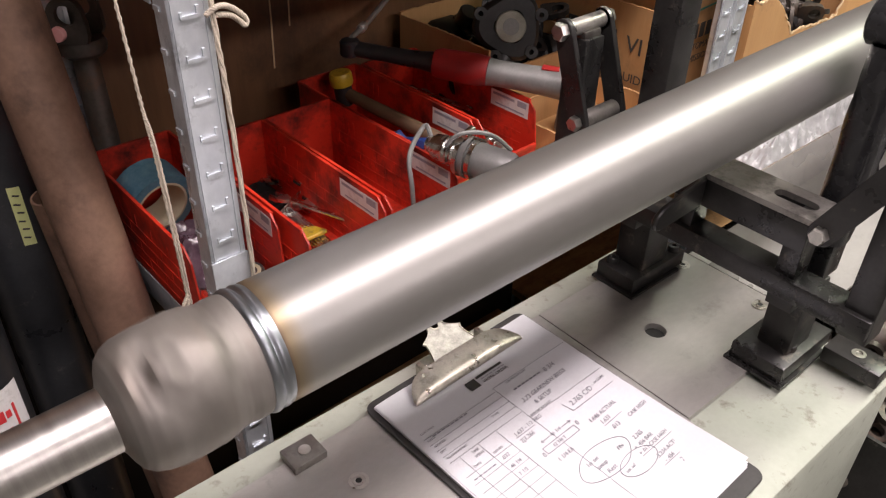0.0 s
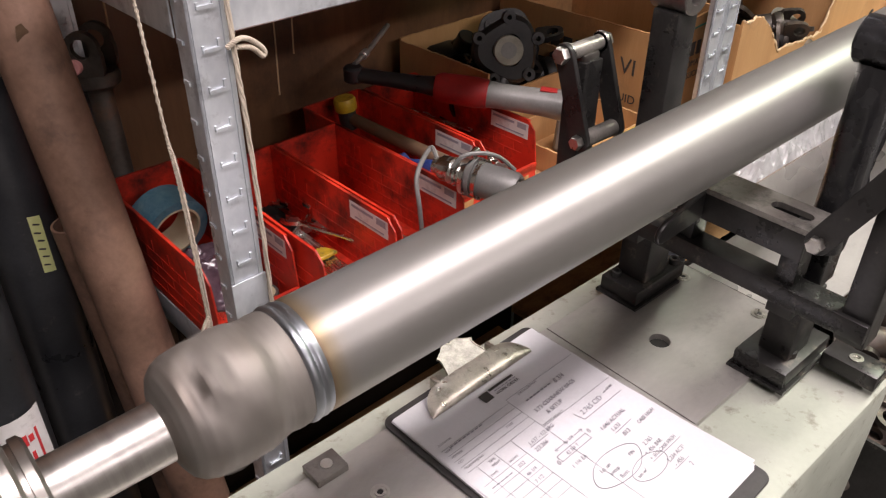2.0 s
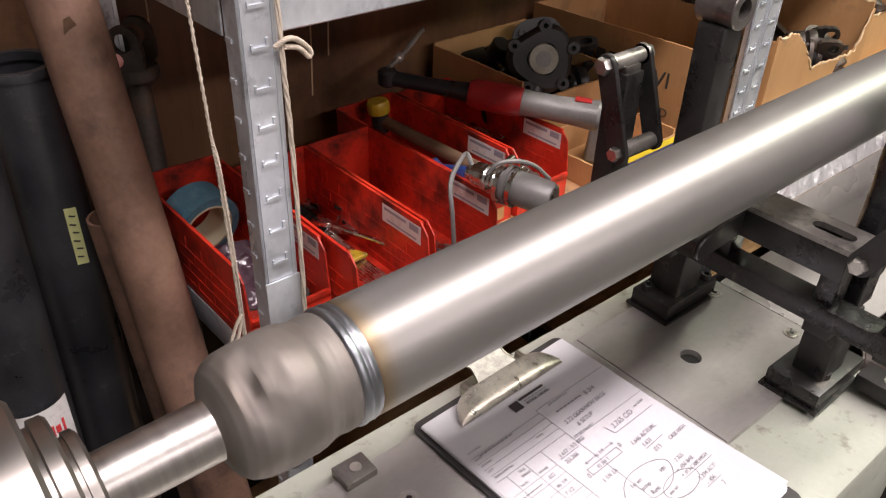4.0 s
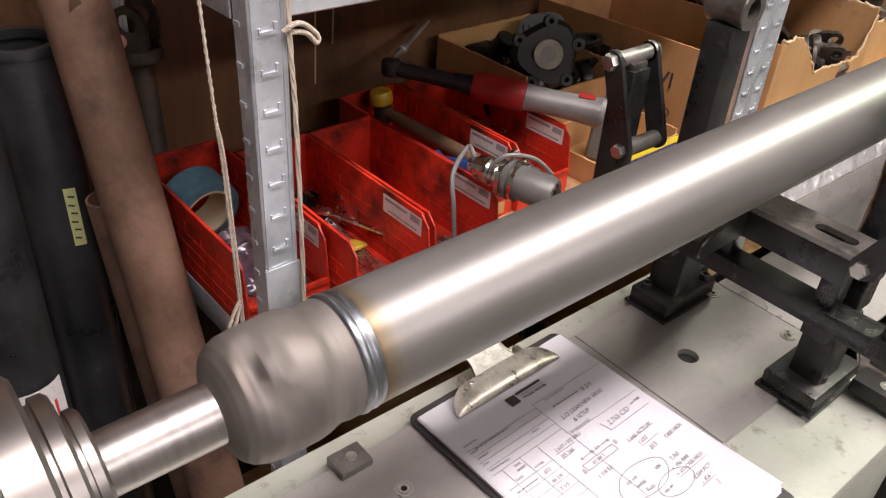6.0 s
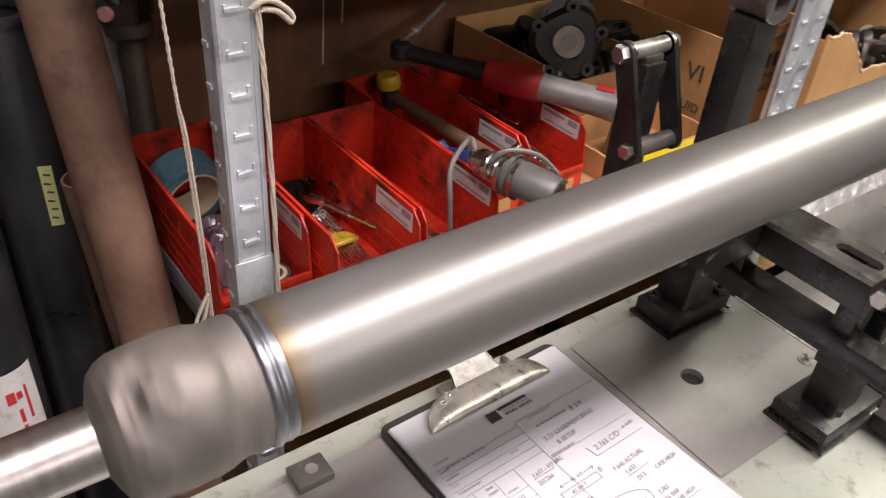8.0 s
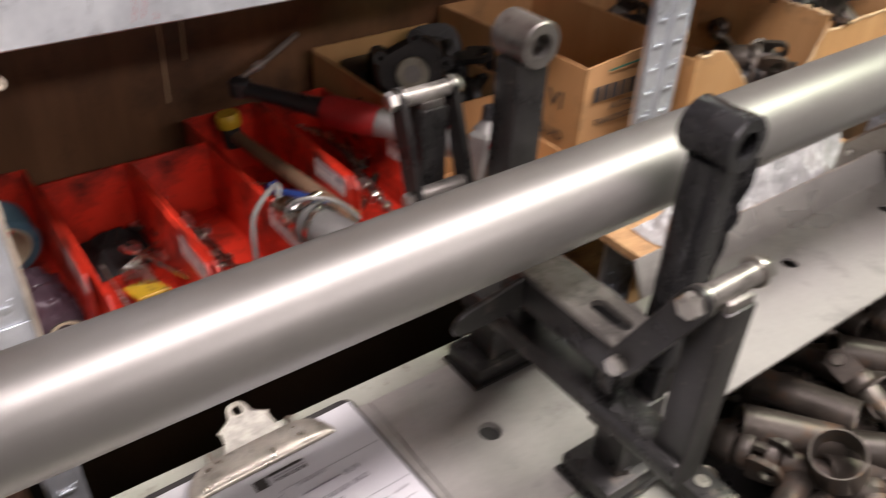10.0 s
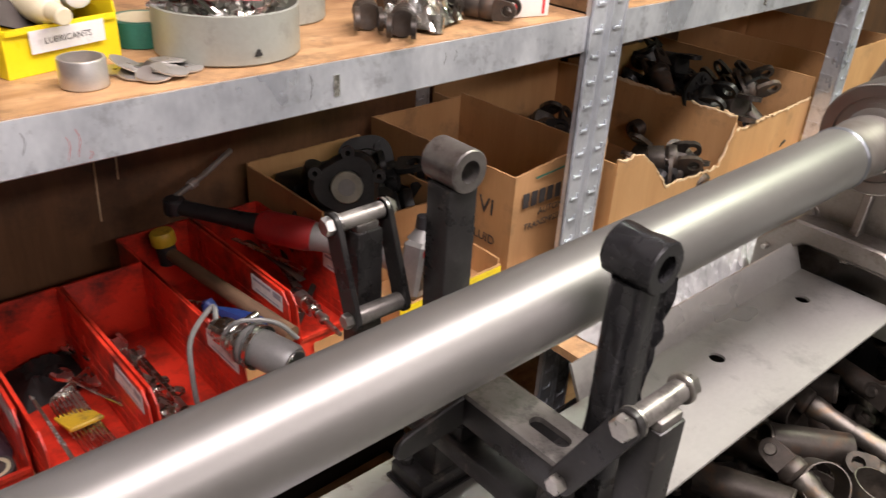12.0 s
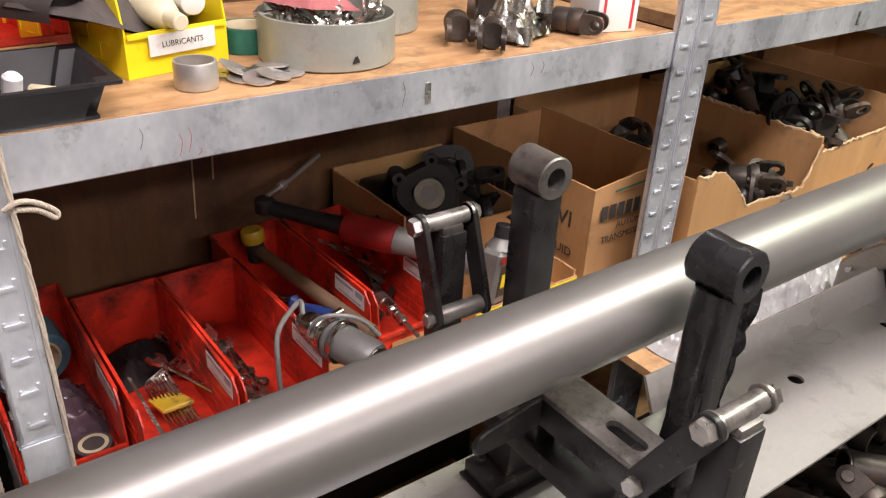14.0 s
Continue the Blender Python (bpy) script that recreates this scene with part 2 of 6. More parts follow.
M_OILRAG = make("oily_black_rag", (0.006, 0.005, 0.005), (0.020, 0.017, 0.016), 0.85, 0, 30, 400, 0.5)
M_WHITEBOX = make("white_carton", (0.72, 0.70, 0.68), (0.80, 0.79, 0.77), 0.5, 0, 10, 200, 0.05)
M_PINK = make("pink_paint_mark", (0.72, 0.33, 0.31), (0.80, 0.42, 0.40), 0.5, 0, 40, 300, 0.05)
M_REDINK = make("red_ink", (0.55, 0.03, 0.04), (0.62, 0.05, 0.05), 0.6, 0, 40, 300, 0)
M_PURPLE = make("purple_tinted_film", (0.045, 0.027, 0.036), (0.14, 0.095, 0.12), 0.2, 0, 25, 150, 0.3)
M_CREAM = make("cream_plastic_bottle", (0.62, 0.55, 0.36), (0.72, 0.66, 0.48), 0.4, 0, 20, 300, 0.05)
M_OLDYELLOW = make("dirty_yellow_plastic", (0.42, 0.27, 0.015), (0.60, 0.42, 0.03), 0.45, 0, 30, 300, 0.1, dirt=(0.13, 0.09, 0.03), dirt_amount=0.45, dirt_scale=60)
M_SATIN = make("satin_steel", (0.52, 0.50, 0.47), (0.66, 0.64, 0.61), 0.42, 0.8, 40, 500, 0.06)
M_TUBEGLOW = glow("fluorescent_diffuser", (1.0, 0.97, 0.92), 6.0)

# ---- mesh tools ----
ORIGIN = {}


def thing(name, label, category, at=None, group=""):
    """An empty at the base of a thing. Its parts are then given in room coordinates when at is a pose."""
    e = new(name)
    e.empty_display_size = 0.03
    if at is not None:
        e.matrix_world = at
        ORIGIN[e.name] = at.inverted()
    return tagged(e, label, category, group)


def part(name, bm, material, parent=None, label="", smooth=35):
    root = parent
    while root is not None and root.parent is not None:
        root = root.parent
    if root is not None and root.name in ORIGIN:
        bm.transform(ORIGIN[root.name])
    bm.normal_update()
    if smooth:
        lim = radians(smooth)
        for f in bm.faces:
            f.smooth = True
        for e in bm.edges:
            e.smooth = len(e.link_faces) == 2 and e.calc_face_angle(3.2) < lim
    me = bpy.data.meshes.new(name)
    bm.to_mesh(me)
    bm.free()
    me.materials.append(material)
    ob = new(name, me)
    ob.parent = parent
    return tagged(ob, label) if label else ob


def structure(name, bm, material, label, category="", smooth=35):
    return tagged(part(name, bm, material, None, label, smooth), "", category or name.split("_")[0], "", "structure")


def B(x0, x1, y0, y1, z0, z1, bm=None, m=None, bevel=0.0):
    """A box between two corners, turned by m, with its edges bevelled."""
    own = bmesh.new()
    bmesh.ops.create_cube(own, size=1)
    own.transform(Matrix.Translation(((x0 + x1) / 2, (y0 + y1) / 2, (z0 + z1) / 2)) @ Matrix.Diagonal((x1 - x0, y1 - y0, z1 - z0, 1)))
    if bevel:
        bmesh.ops.bevel(own, geom=own.edges[:], offset=bevel, segments=2, affect="EDGES", profile=0.5)
    if m is not None:
        own.transform(m)
    return join(bm, own)


def join(bm, own):
    if bm is None:
        return own
    me = bpy.data.meshes.new("tmp")
    own.to_mesh(me)
    own.free()
    bm.from_mesh(me)
    bpy.data.meshes.remove(me)
    return bm


def lathe(prof, seg=48, m=None, bm=None, wob=None, close=False):
    """Turns a profile of (x, r) round the x axis."""
    own = bmesh.new()
    rings = []
    for x, r in prof:
        if r <= 0:
            rings.append([own.verts.new((x, 0, 0))])
        else:
            rings.append([own.verts.new((x, (k := r * (wob(x, 2 * math.pi * i / seg) if wob else 1)) * math.cos(2 * math.pi * i / seg), k * math.sin(2 * math.pi * i / seg))) for i in range(seg)])
    if close:
        rings.append(rings[0])
    for a, b in zip(rings, rings[1:]):
        for i in range(seg):
            j = (i + 1) % seg
            q = [a[i % len(a)], a[j % len(a)], b[j % len(b)], b[i % len(b)]]
            q = list(dict.fromkeys(q))
            if len(q) > 2:
                own.faces.new(q)
    bmesh.ops.recalc_face_normals(own, faces=own.faces[:])
    if m is not None:
        own.transform(m)
    return join(bm, own)


def axis(p, q):
    """The pose at p whose x axis points to q."""
    d = Vector(q) - Vector(p)
    return Matrix.Translation(p) @ d.to_track_quat("X", "Z").to_matrix().to_4x4()


def rod(p, q, r, seg=20, bm=None, r2=None, chamfer=0.0):
    n = (Vector(q) - Vector(p)).length
    r2 = r if r2 is None else r2
    c = chamfer
    prof = [(0, 0), (0, r - c), (c, r), (n - c, r2), (n, r2 - c), (n, 0)] if c else [(0, 0), (0, r), (n, r2), (n, 0)]
    return lathe(prof, seg, axis(p, q), bm)


def pipe(p, q, r, wall, seg=28, bm=None):
    n = (Vector(q) - Vector(p)).length
    return lathe([(0, r - wall), (0, r - 0.15 * wall), (0.2 * wall, r), (n - 0.2 * wall, r), (n, r - 0.15 * wall), (n, r - wall)], seg, axis(p, q), bm, close=True)


def sweep(pts, r, seg=8, bm=None, taper=None):
    own = bmesh.new()
    pts = [Vector(p) for p in pts]
    up = Vector((0.13, 0.31, 0.94))
    rings = []
    for i, p in enumerate(pts):
        d = (pts[min(i + 1, len(pts) - 1)] - pts[max(i - 1, 0)]).normalized()
        a = d.cross(up).normalized()
        b = d.cross(a)
        up = -b if (-b).dot(up) > 0 else b
        k = r if taper is None else r * taper[i]
        rings.append([own.verts.new(p + k * (math.cos(t) * a + math.sin(t) * b)) for t in (2 * math.pi * j / seg for j in range(seg))])
    for s, t in zip(rings, rings[1:]):
        for j in range(seg):
            own.faces.new((s[j], s[(j + 1) % seg], t[(j + 1) % seg], t[j]))
    own.faces.new(rings[0])
    own.faces.new(rings[-1])
    bmesh.ops.recalc_face_normals(own, faces=own.faces[:])
    return join(bm, own)


def curve(pts, n=8):
    """A smooth line through points (Catmull-Rom)."""
    p = [Vector(q) for q in pts]
    p = [2 * p[0] - p[1]] + p + [2 * p[-1] - p[-2]]
    out = []
    for i in range(1, len(p) - 2):
        for k in range(n):
            t = k / n
            a, b, c, d = p[i - 1:i + 3]
            out.append(0.5 * (2 * b + (c - a) * t + (2 * a - 5 * b + 4 * c - d) * t * t + (3 * b - a - 3 * c + d) * t ** 3))
    return out + [p[-2]]


def prism(poly, z0, z1, m=None, bm=None, bevel=0.0):
    """A polygon in the xy plane, extruded from z0 to z1."""
    own = bmesh.new()
    lo, hi = [own.verts.new((x, y, z0)) for x, y in poly], [own.verts.new((x, y, z1)) for x, y in poly]
    own.faces.new(lo[::-1])
    own.faces.new(hi)
    for i in range(len(poly)):
        j = (i + 1) % len(poly)
        own.faces.new((lo[i], lo[j], hi[j], hi[i]))
    bmesh.ops.recalc_face_normals(own, faces=own.faces[:])
    if bevel:
        bmesh.ops.bevel(own, geom=own.edges[:], offset=bevel, segments=1, affect="EDGES")
    if m is not None:
        own.transform(m)
    return join(bm, own)


def ring_plate(outer, inner, z0, z1, m=None, bm=None, n=48, extra=()):
    """A plate with one hole; outer and inner give the radius at an angle round the hole's middle."""
    own = bmesh.new()
    angles = sorted({round(2 * math.pi * i / n, 6) for i in range(n)} | {round(a % (2 * math.pi), 6) for a in extra})
    loops = []
    for f, z in ((outer, z0), (outer, z1), (inner, z1), (inner, z0)):
        loops.append([own.verts.new((f(a) * math.cos(a), f(a) * math.sin(a), z)) for a in angles])
    for a, b in zip(loops, loops[1:] + loops[:1]):
        for i in range(len(angles)):
            j = (i + 1) % len(angles)
            own.faces.new((a[i], a[j], b[j], b[i]))
    bmesh.ops.recalc_face_normals(own, faces=own.faces[:])
    if m is not None:
        own.transform(m)
    return join(bm, own)


def rect_radius(x0, x1, y0, y1):
    def f(a):
        c, s = math.cos(a), math.sin(a)
        tx = (x1 if c > 0 else x0) / c if abs(c) > 1e-9 else 1e9
        ty = (y1 if s > 0 else y0) / s if abs(s) > 1e-9 else 1e9
        return min(tx, ty)
    return f, [math.atan2(y, x) for x in (x0, x1) for y in (y0, y1)]


def holed_plate(x0, x1, y0, y1, z0, z1, holes):
    """A plate with round holes, listed by growing x."""
    bm, at = None, x0
    for hx, hy, r in holes:
        s = 2.5 * r
        if hx - s > at:
            bm = B(at, hx - s, y0, y1, z0, z1, bm)
        f, extra = rect_radius(-s, s, y0 - hy, y1 - hy)
        bm = ring_plate(f, lambda a: r, z0, z1, Matrix.Translation((hx, hy, 0)), bm, 32, extra)
        at = hx + s
    bm = B(at, x1, y0, y1, z0, z1, bm)
    bmesh.ops.remove_doubles(bm, verts=bm.verts[:], dist=1e-5)
    return bm


def hexagon(p, q, across, bm=None):
    """A hexagon head between two points, with turned-down corners."""
    n = (Vector(q) - Vector(p)).length
    r = across / math.sqrt(3)
    return lathe([(0, 0), (0, r), (0.75 * n, r), (n, 0.85 * r), (n, 0)], 6, axis(p, q), bm)


def letters(body, size, m, depth=0.0003, slant=0.0, stretch=1.0, bm=None):
    cu = bpy.data.curves.new("tmp", "FONT")
    cu.body, cu.size, cu.extrude, cu.shear = body, size, depth / 2, slant
    cu.align_x, cu.align_y, cu.resolution_u = "LEFT", "BOTTOM_BASELINE", 3
    ob = bpy.data.objects.new("tmp", cu)
    me = bpy.data.meshes.new_from_object(ob)
    own = bmesh.new()
    own.from_mesh(me)
    bpy.data.objects.remove(ob)
    bpy.data.meshes.remove(me)
    bpy.data.curves.remove(cu)
    own.transform(m @ Matrix.Diagonal((stretch, 1, 1, 1)))
    return join(bm, own)


def crumpled(w, d, h, seed, nx=40, ny=30, scale=18.0, m=None, bm=None):
    """A crumpled sheet or bag lying flat: a mound with sharp folds."""
    own = bmesh.new()
    off = Vector((seed * 7.1, seed * 3.3, seed * 1.7))
    rows = []
    for j in range(ny + 1):
        row = []
        for i in range(nx + 1):
            u, v = i / nx, j / ny
            e = min(1, 3.2 * min(u, 1 - u, v, 1 - v) + 0.02)
            p = Vector((u * w, v * d, 0))
            a = 1 - abs(noise.noise(scale * p + off)) * 2
            b = 1 - abs(noise.noise(2.7 * scale * p + 2 * off)) * 2
            row.append(own.verts.new(((u - 0.5) * w + 0.02 * noise.noise(9 * p + off), (v - 0.5) * d + 0.02 * noise.noise(9 * p - off), e * h * (0.42 + 0.40 * a + 0.22 * b))))
        rows.append(row)
    for j in range(ny):
        for i in range(nx):
            own.faces.new((rows[j][i], rows[j][i + 1], rows[j + 1][i + 1], rows[j + 1][i]))
    if m is not None:
        own.transform(m)
    return join(bm, own)

# ---- the room ----
structure("floor", B(-4, 5, -4.5, 1.10, FLOOR - 0.1, FLOOR), M_FLOOR, "grey concrete workshop floor", "floor")
structure("wall_north", B(-4, 5, 1.0, 1.1, FLOOR, CEIL), M_WALL, "painted wall behind the shelving", "wall")
structure("wall_south", B(-4, 5, -4.6, -4.5, FLOOR, CEIL), M_WALL, "cream painted workshop wall", "wall")
structure("wall_west", B(-4.1, -4, -4.6, 1.1, FLOOR, CEIL), M_WALL, "cream painted workshop wall", "wall")
structure("wall_east", B(5, 5.1, -4.6, 1.1, FLOOR, CEIL), M_WALL, "cream painted workshop wall", "wall")
structure("ceiling", B(-4.1, 5.1, -4.6, 1.1, CEIL, CEIL + 0.1), M_CEIL, "dull workshop ceiling boards", "ceiling")
first = thing("ceiling_light", "white fluorescent ceiling light with a plain diffuser", "ceiling light", None, "ceiling lights")
part("housing", B(-0.62, 0.62, -0.13, 0.13, -0.05, 0.0, bevel=0.006), M_CEIL, first)
part("diffuser", B(-0.60, 0.60, -0.11, 0.11, -0.062, -0.052), M_TUBEGLOW, first, "glowing diffuser panel")
first.matrix_world = pose(*LAMPS[0], CEIL)
for lx, ly in LAMPS[1:]:
    copy_thing(first, pose(lx, ly, CEIL))


# ---- shelving ----
def rack():
    r = thing("shelving_rack", "galvanised boltless steel shelving with chipboard shelves", "shelving", pose(0.1, 0.55, FLOOR))

    def post(x0, x1, y, depth, side):
        bm = B(x0, x1, y, y + 0.002, FLOOR, 1.6)
        B(side, side + 0.002, y, y + depth, FLOOR, 1.6, bm)
        xm = (x0 + x1) / 2
        B(x0 + 0.003, x0 + 0.0055, y - 0.0016, y, FLOOR, 1.6, bm)
        B(x1 - 0.0055, x1 - 0.003, y - 0.0016, y, FLOOR, 1.6, bm)
        z = -0.50
        while z < 0.62:
            # pressed tab: a short ledge with a turned-down end
            B(xm - 0.009, xm + 0.008, y - 0.0026, y, z, z + 0.003, bm)
            B(xm + 0.006, xm + 0.009, y - 0.0022, y, z, z + 0.010, bm)
            B(xm - 0.009, xm - 0.007, y - 0.0018, y, z, z + 0.006, bm)
            for dy in (0.012, 0.03):
                if dy < depth - 0.006:
                    B(side - 0.0016 if side == x0 else side + 0.002, side if side == x0 else side + 0.0036, y + dy, y + dy + 0.010, z + 0.006, z + 0.010, bm)
            z += 0.0375
        return bm
    part("post", post(-0.391, -0.353, 0.298, 0.024, -0.391), M_GALV, r)
    part("post", post(-0.385, -0.348, 0.690, 0.028, -0.385), M_GALV, r)
    part("post", post(0.505, 0.547, 0.298, 0.009, 0.505), M_GALV, r)
    part("post", post(0.5485, 0.590, 0.298, 0.04, 0.588), M_GALV, r)
    part("post", post(1.44, 1.49, 0.298, 0.04, 1.44), M_GALV, r)
    for x in (0.615, 1.44):
        part("post", post(x, x + 0.05, 0.80, 0.03, x), M_GALV, r)
    # joint sleeve on the corner post
    part("splice", B(-0.3925, -0.3515, 0.2945, 0.2975, 0.028, 0.118, bevel=0.001), M_GALV, r, "thin steel splice plate")
    for x0, x1 in ((-0.3885, 0.504), (0.592, 1.439), (1.4915, 2.4)):
        bm = prism([(0.301, 0.374), (0.3035, 0.372), (0.3095, 0.372), (0.3095, 0.376), (0.304, 0.376), (0.304, 0.4235), (0.301, 0.4235)],
                   x0, x1, Matrix(((0, 0, 1, 0), (1, 0, 0, 0), (0, 1, 0, 0), (0, 0, 0, 1))))
        beam = part("beam", bm, M_GALV, r, "", 20)
        for hx in ([0.078] if x0 < 0 else [x0 + 0.42]):
            part("rivet_slot", B(hx - 0.004, hx + 0.004, 0.2995, 0.301, 0.386, 0.410, bevel=0.0007), M_ZINC, beam)
        yb = 0.715 if x0 < 0 else 0.835
        part("shelf_board", B(x0, x1, 0.3045, yb, 0.405, 0.425), M_BOARD, r, "worn stained chipboard shelf")
        part("shelf_board", B(x0, x1, 0.3035, yb, -0.020, 0.002), M_BOARD, r, "dirty chipboard shelf")
        part("beam", B(x0, x1, 0.3005, 0.303, -0.056, -0.004, bevel=0.0008), M_GALV, r)
        part("beam", B(x0, x1, yb + 0.001, yb + 0.005, 0.372, 0.42), M_GALV, r)
        part("shelf_board", B(x0, x1, 0.304, yb, -0.70, -0.68), M_BOARD, r)
    part("back_panel", B(-0.9, 0.56, 0.722, 0.732, -0.022, 1.3), M_WOODBACK, r, "dark brown stained plywood back panel")
    # the dark gap behind the bed comes from this panel's near-black shade colour
    part("lower_back_panel", B(-0.9, 0.56, 0.722, 0.732, FLOOR, -0.024), M_SHADEWOOD, r, "plywood panel coloured near black for the under-shelf shade")
    part("back_panel", B(0.561, 3.5, 0.842, 0.852, FLOOR, 1.3), M_WOODBACK, r, "dark brown stained plywood back panel")
    for x, z0, z1 in ((-0.052, 0.10, 0.33), (-0.018, 0.16, 0.34), (0.30, 0.20, 0.36), (-0.30, 0.22, 0.36)):
        part("drip", sweep(curve([(x, 0.7215, z1), (x + 0.002, 0.7215, (z0 + z1) / 2), (x - 0.001, 0.7215, z0)], 5), 0.0014, 5), M_CARDEDGE, r, "thin pale run of old glue")
    for x, z0, z1, red in ((-0.205, 0.379, 0.401, 1), (-0.196, 0.381, 0.406, 1), (-0.187, 0.377, 0.384, 1), (-0.24, 0.392, 0.412, 0), (0.045, 0.388, 0.414, 0), (0.235, 0.397, 0.412, 0), (0.252, 0.399, 0.413, 0)):
        part("scratch", sweep(curve([(x, 0.3008, z1), (x + 0.0025, 0.3008, 0.6 * z1 + 0.4 * z0), (x - 0.001, 0.3008, z0)], 5), 0.00022, 5), M_REDINK if red else M_HOLE, r, "red marker line" if red else "dark scratch")
    part("side_rail", B(-0.3935, -0.3915, 0.323, 0.687, 0.372, 0.42, bevel=0.0006), M_GALV, r)
    part("side_rail", B(-0.3935, -0.3915, 0.323, 0.687, -0.04, 0.0, bevel=0.0006), M_GALV, r)
    return r


rack()


# ---- balancing machine ----
def socket_screw(parent, x, y, z, r=0.006):
    s = part("bolt", lathe([(0, r + 0.0035), (0.0008, r + 0.0035), (0.0008, r + 0.0006), (0.0002, r), (0.0014, r - 0.0004), (0.0014, 0.55 * r), (0.0004, 0.5 * r), (0.0004, 0)], 24, pose(x, y, z, 0, -90, 0)), M_BOLT, parent, "recessed socket screw")
    part("socket", lathe([(0, 0.52 * r), (0.0009, 0.52 * r), (0.0009, 0)], 6, pose(x, y, z, 0, -90, 0)), M_HOLE, s)


def bed():
    b = thing("machine_bed", "pale green painted balancer bed with steel top plates", "machine bed", pose(-0.2, 0, FLOOR))
    part("base", B(-1.3, 0.150, -0.209, 0.142, -0.34, -0.008, bevel=0.006), M_BED, b, "pale green painted bed casting with chipped edges")
    part("base_rail", B(0.152, 0.93, -0.04, 0.045, -0.10, -0.018, bevel=0.004), M_BLACK, b)
    part("pedestal", B(-1.2, 0.12, -0.17, 0.11, FLOOR, -0.341), M_BED, b)
    part("top_plate", holed_plate(-1.25, -0.084, -0.110, 0.103, -0.0075, 0.0, []), M_GROUND, b, "oily ground steel plate")
    part("top_plate", holed_plate(-0.0825, 0.156, -0.1035, 0.103, -0.0075, 0.0, [(0, 0, 0.0125)]), M_GROUND, b, "ground steel plate with a round hole")
    tray = holed_plate(0.1575, 0.885, -0.102, 0.066, -0.004, 0.0, [(0.533, 0.009, 0.0115), (0.790, 0.014, 0.0115)])
    prism([(0.066, 0.0), (0.066, -0.004), (0.070, -0.004), (0.092, 0.044), (0.088, 0.046)], 0.30, 0.885, Matrix(((0, 0, 1, 0), (1, 0, 0, 0), (0, 1, 0, 0), (0, 0, 0, 1))), tray)
    part("chip_tray", tray, M_SHEET, b, "bent sheet steel tray with round holes")
    part("hole_bottom", lathe([(0, 0), (0, 0.0125)], 24, pose(0, 0, -0.0078, 0, 90, 0)), M_HOLE, b)
    for x, y in ((0.130, 0.056), (0.134, -0.051), (-0.382, 0.043), (0.304, -0.049), (0.215, 0.062), (-0.40, -0.06)):
        socket_screw(b, x, y, 0.0004)
    lug = part("lug", B(-0.423, -0.388, 0.084, 0.112, 0.0, 0.009, bevel=0.0012), M_COLLAR, b, "small dark steel stop block")
    part("bolt", lathe([(0, 0), (0, 0.006), (0.001, 0.006), (0.001, 0.003), (0.0003, 0)], 20, pose(-0.404, 0.098, 0.0092, 0, -90, 0)), M_BOLT, lug)


bed()


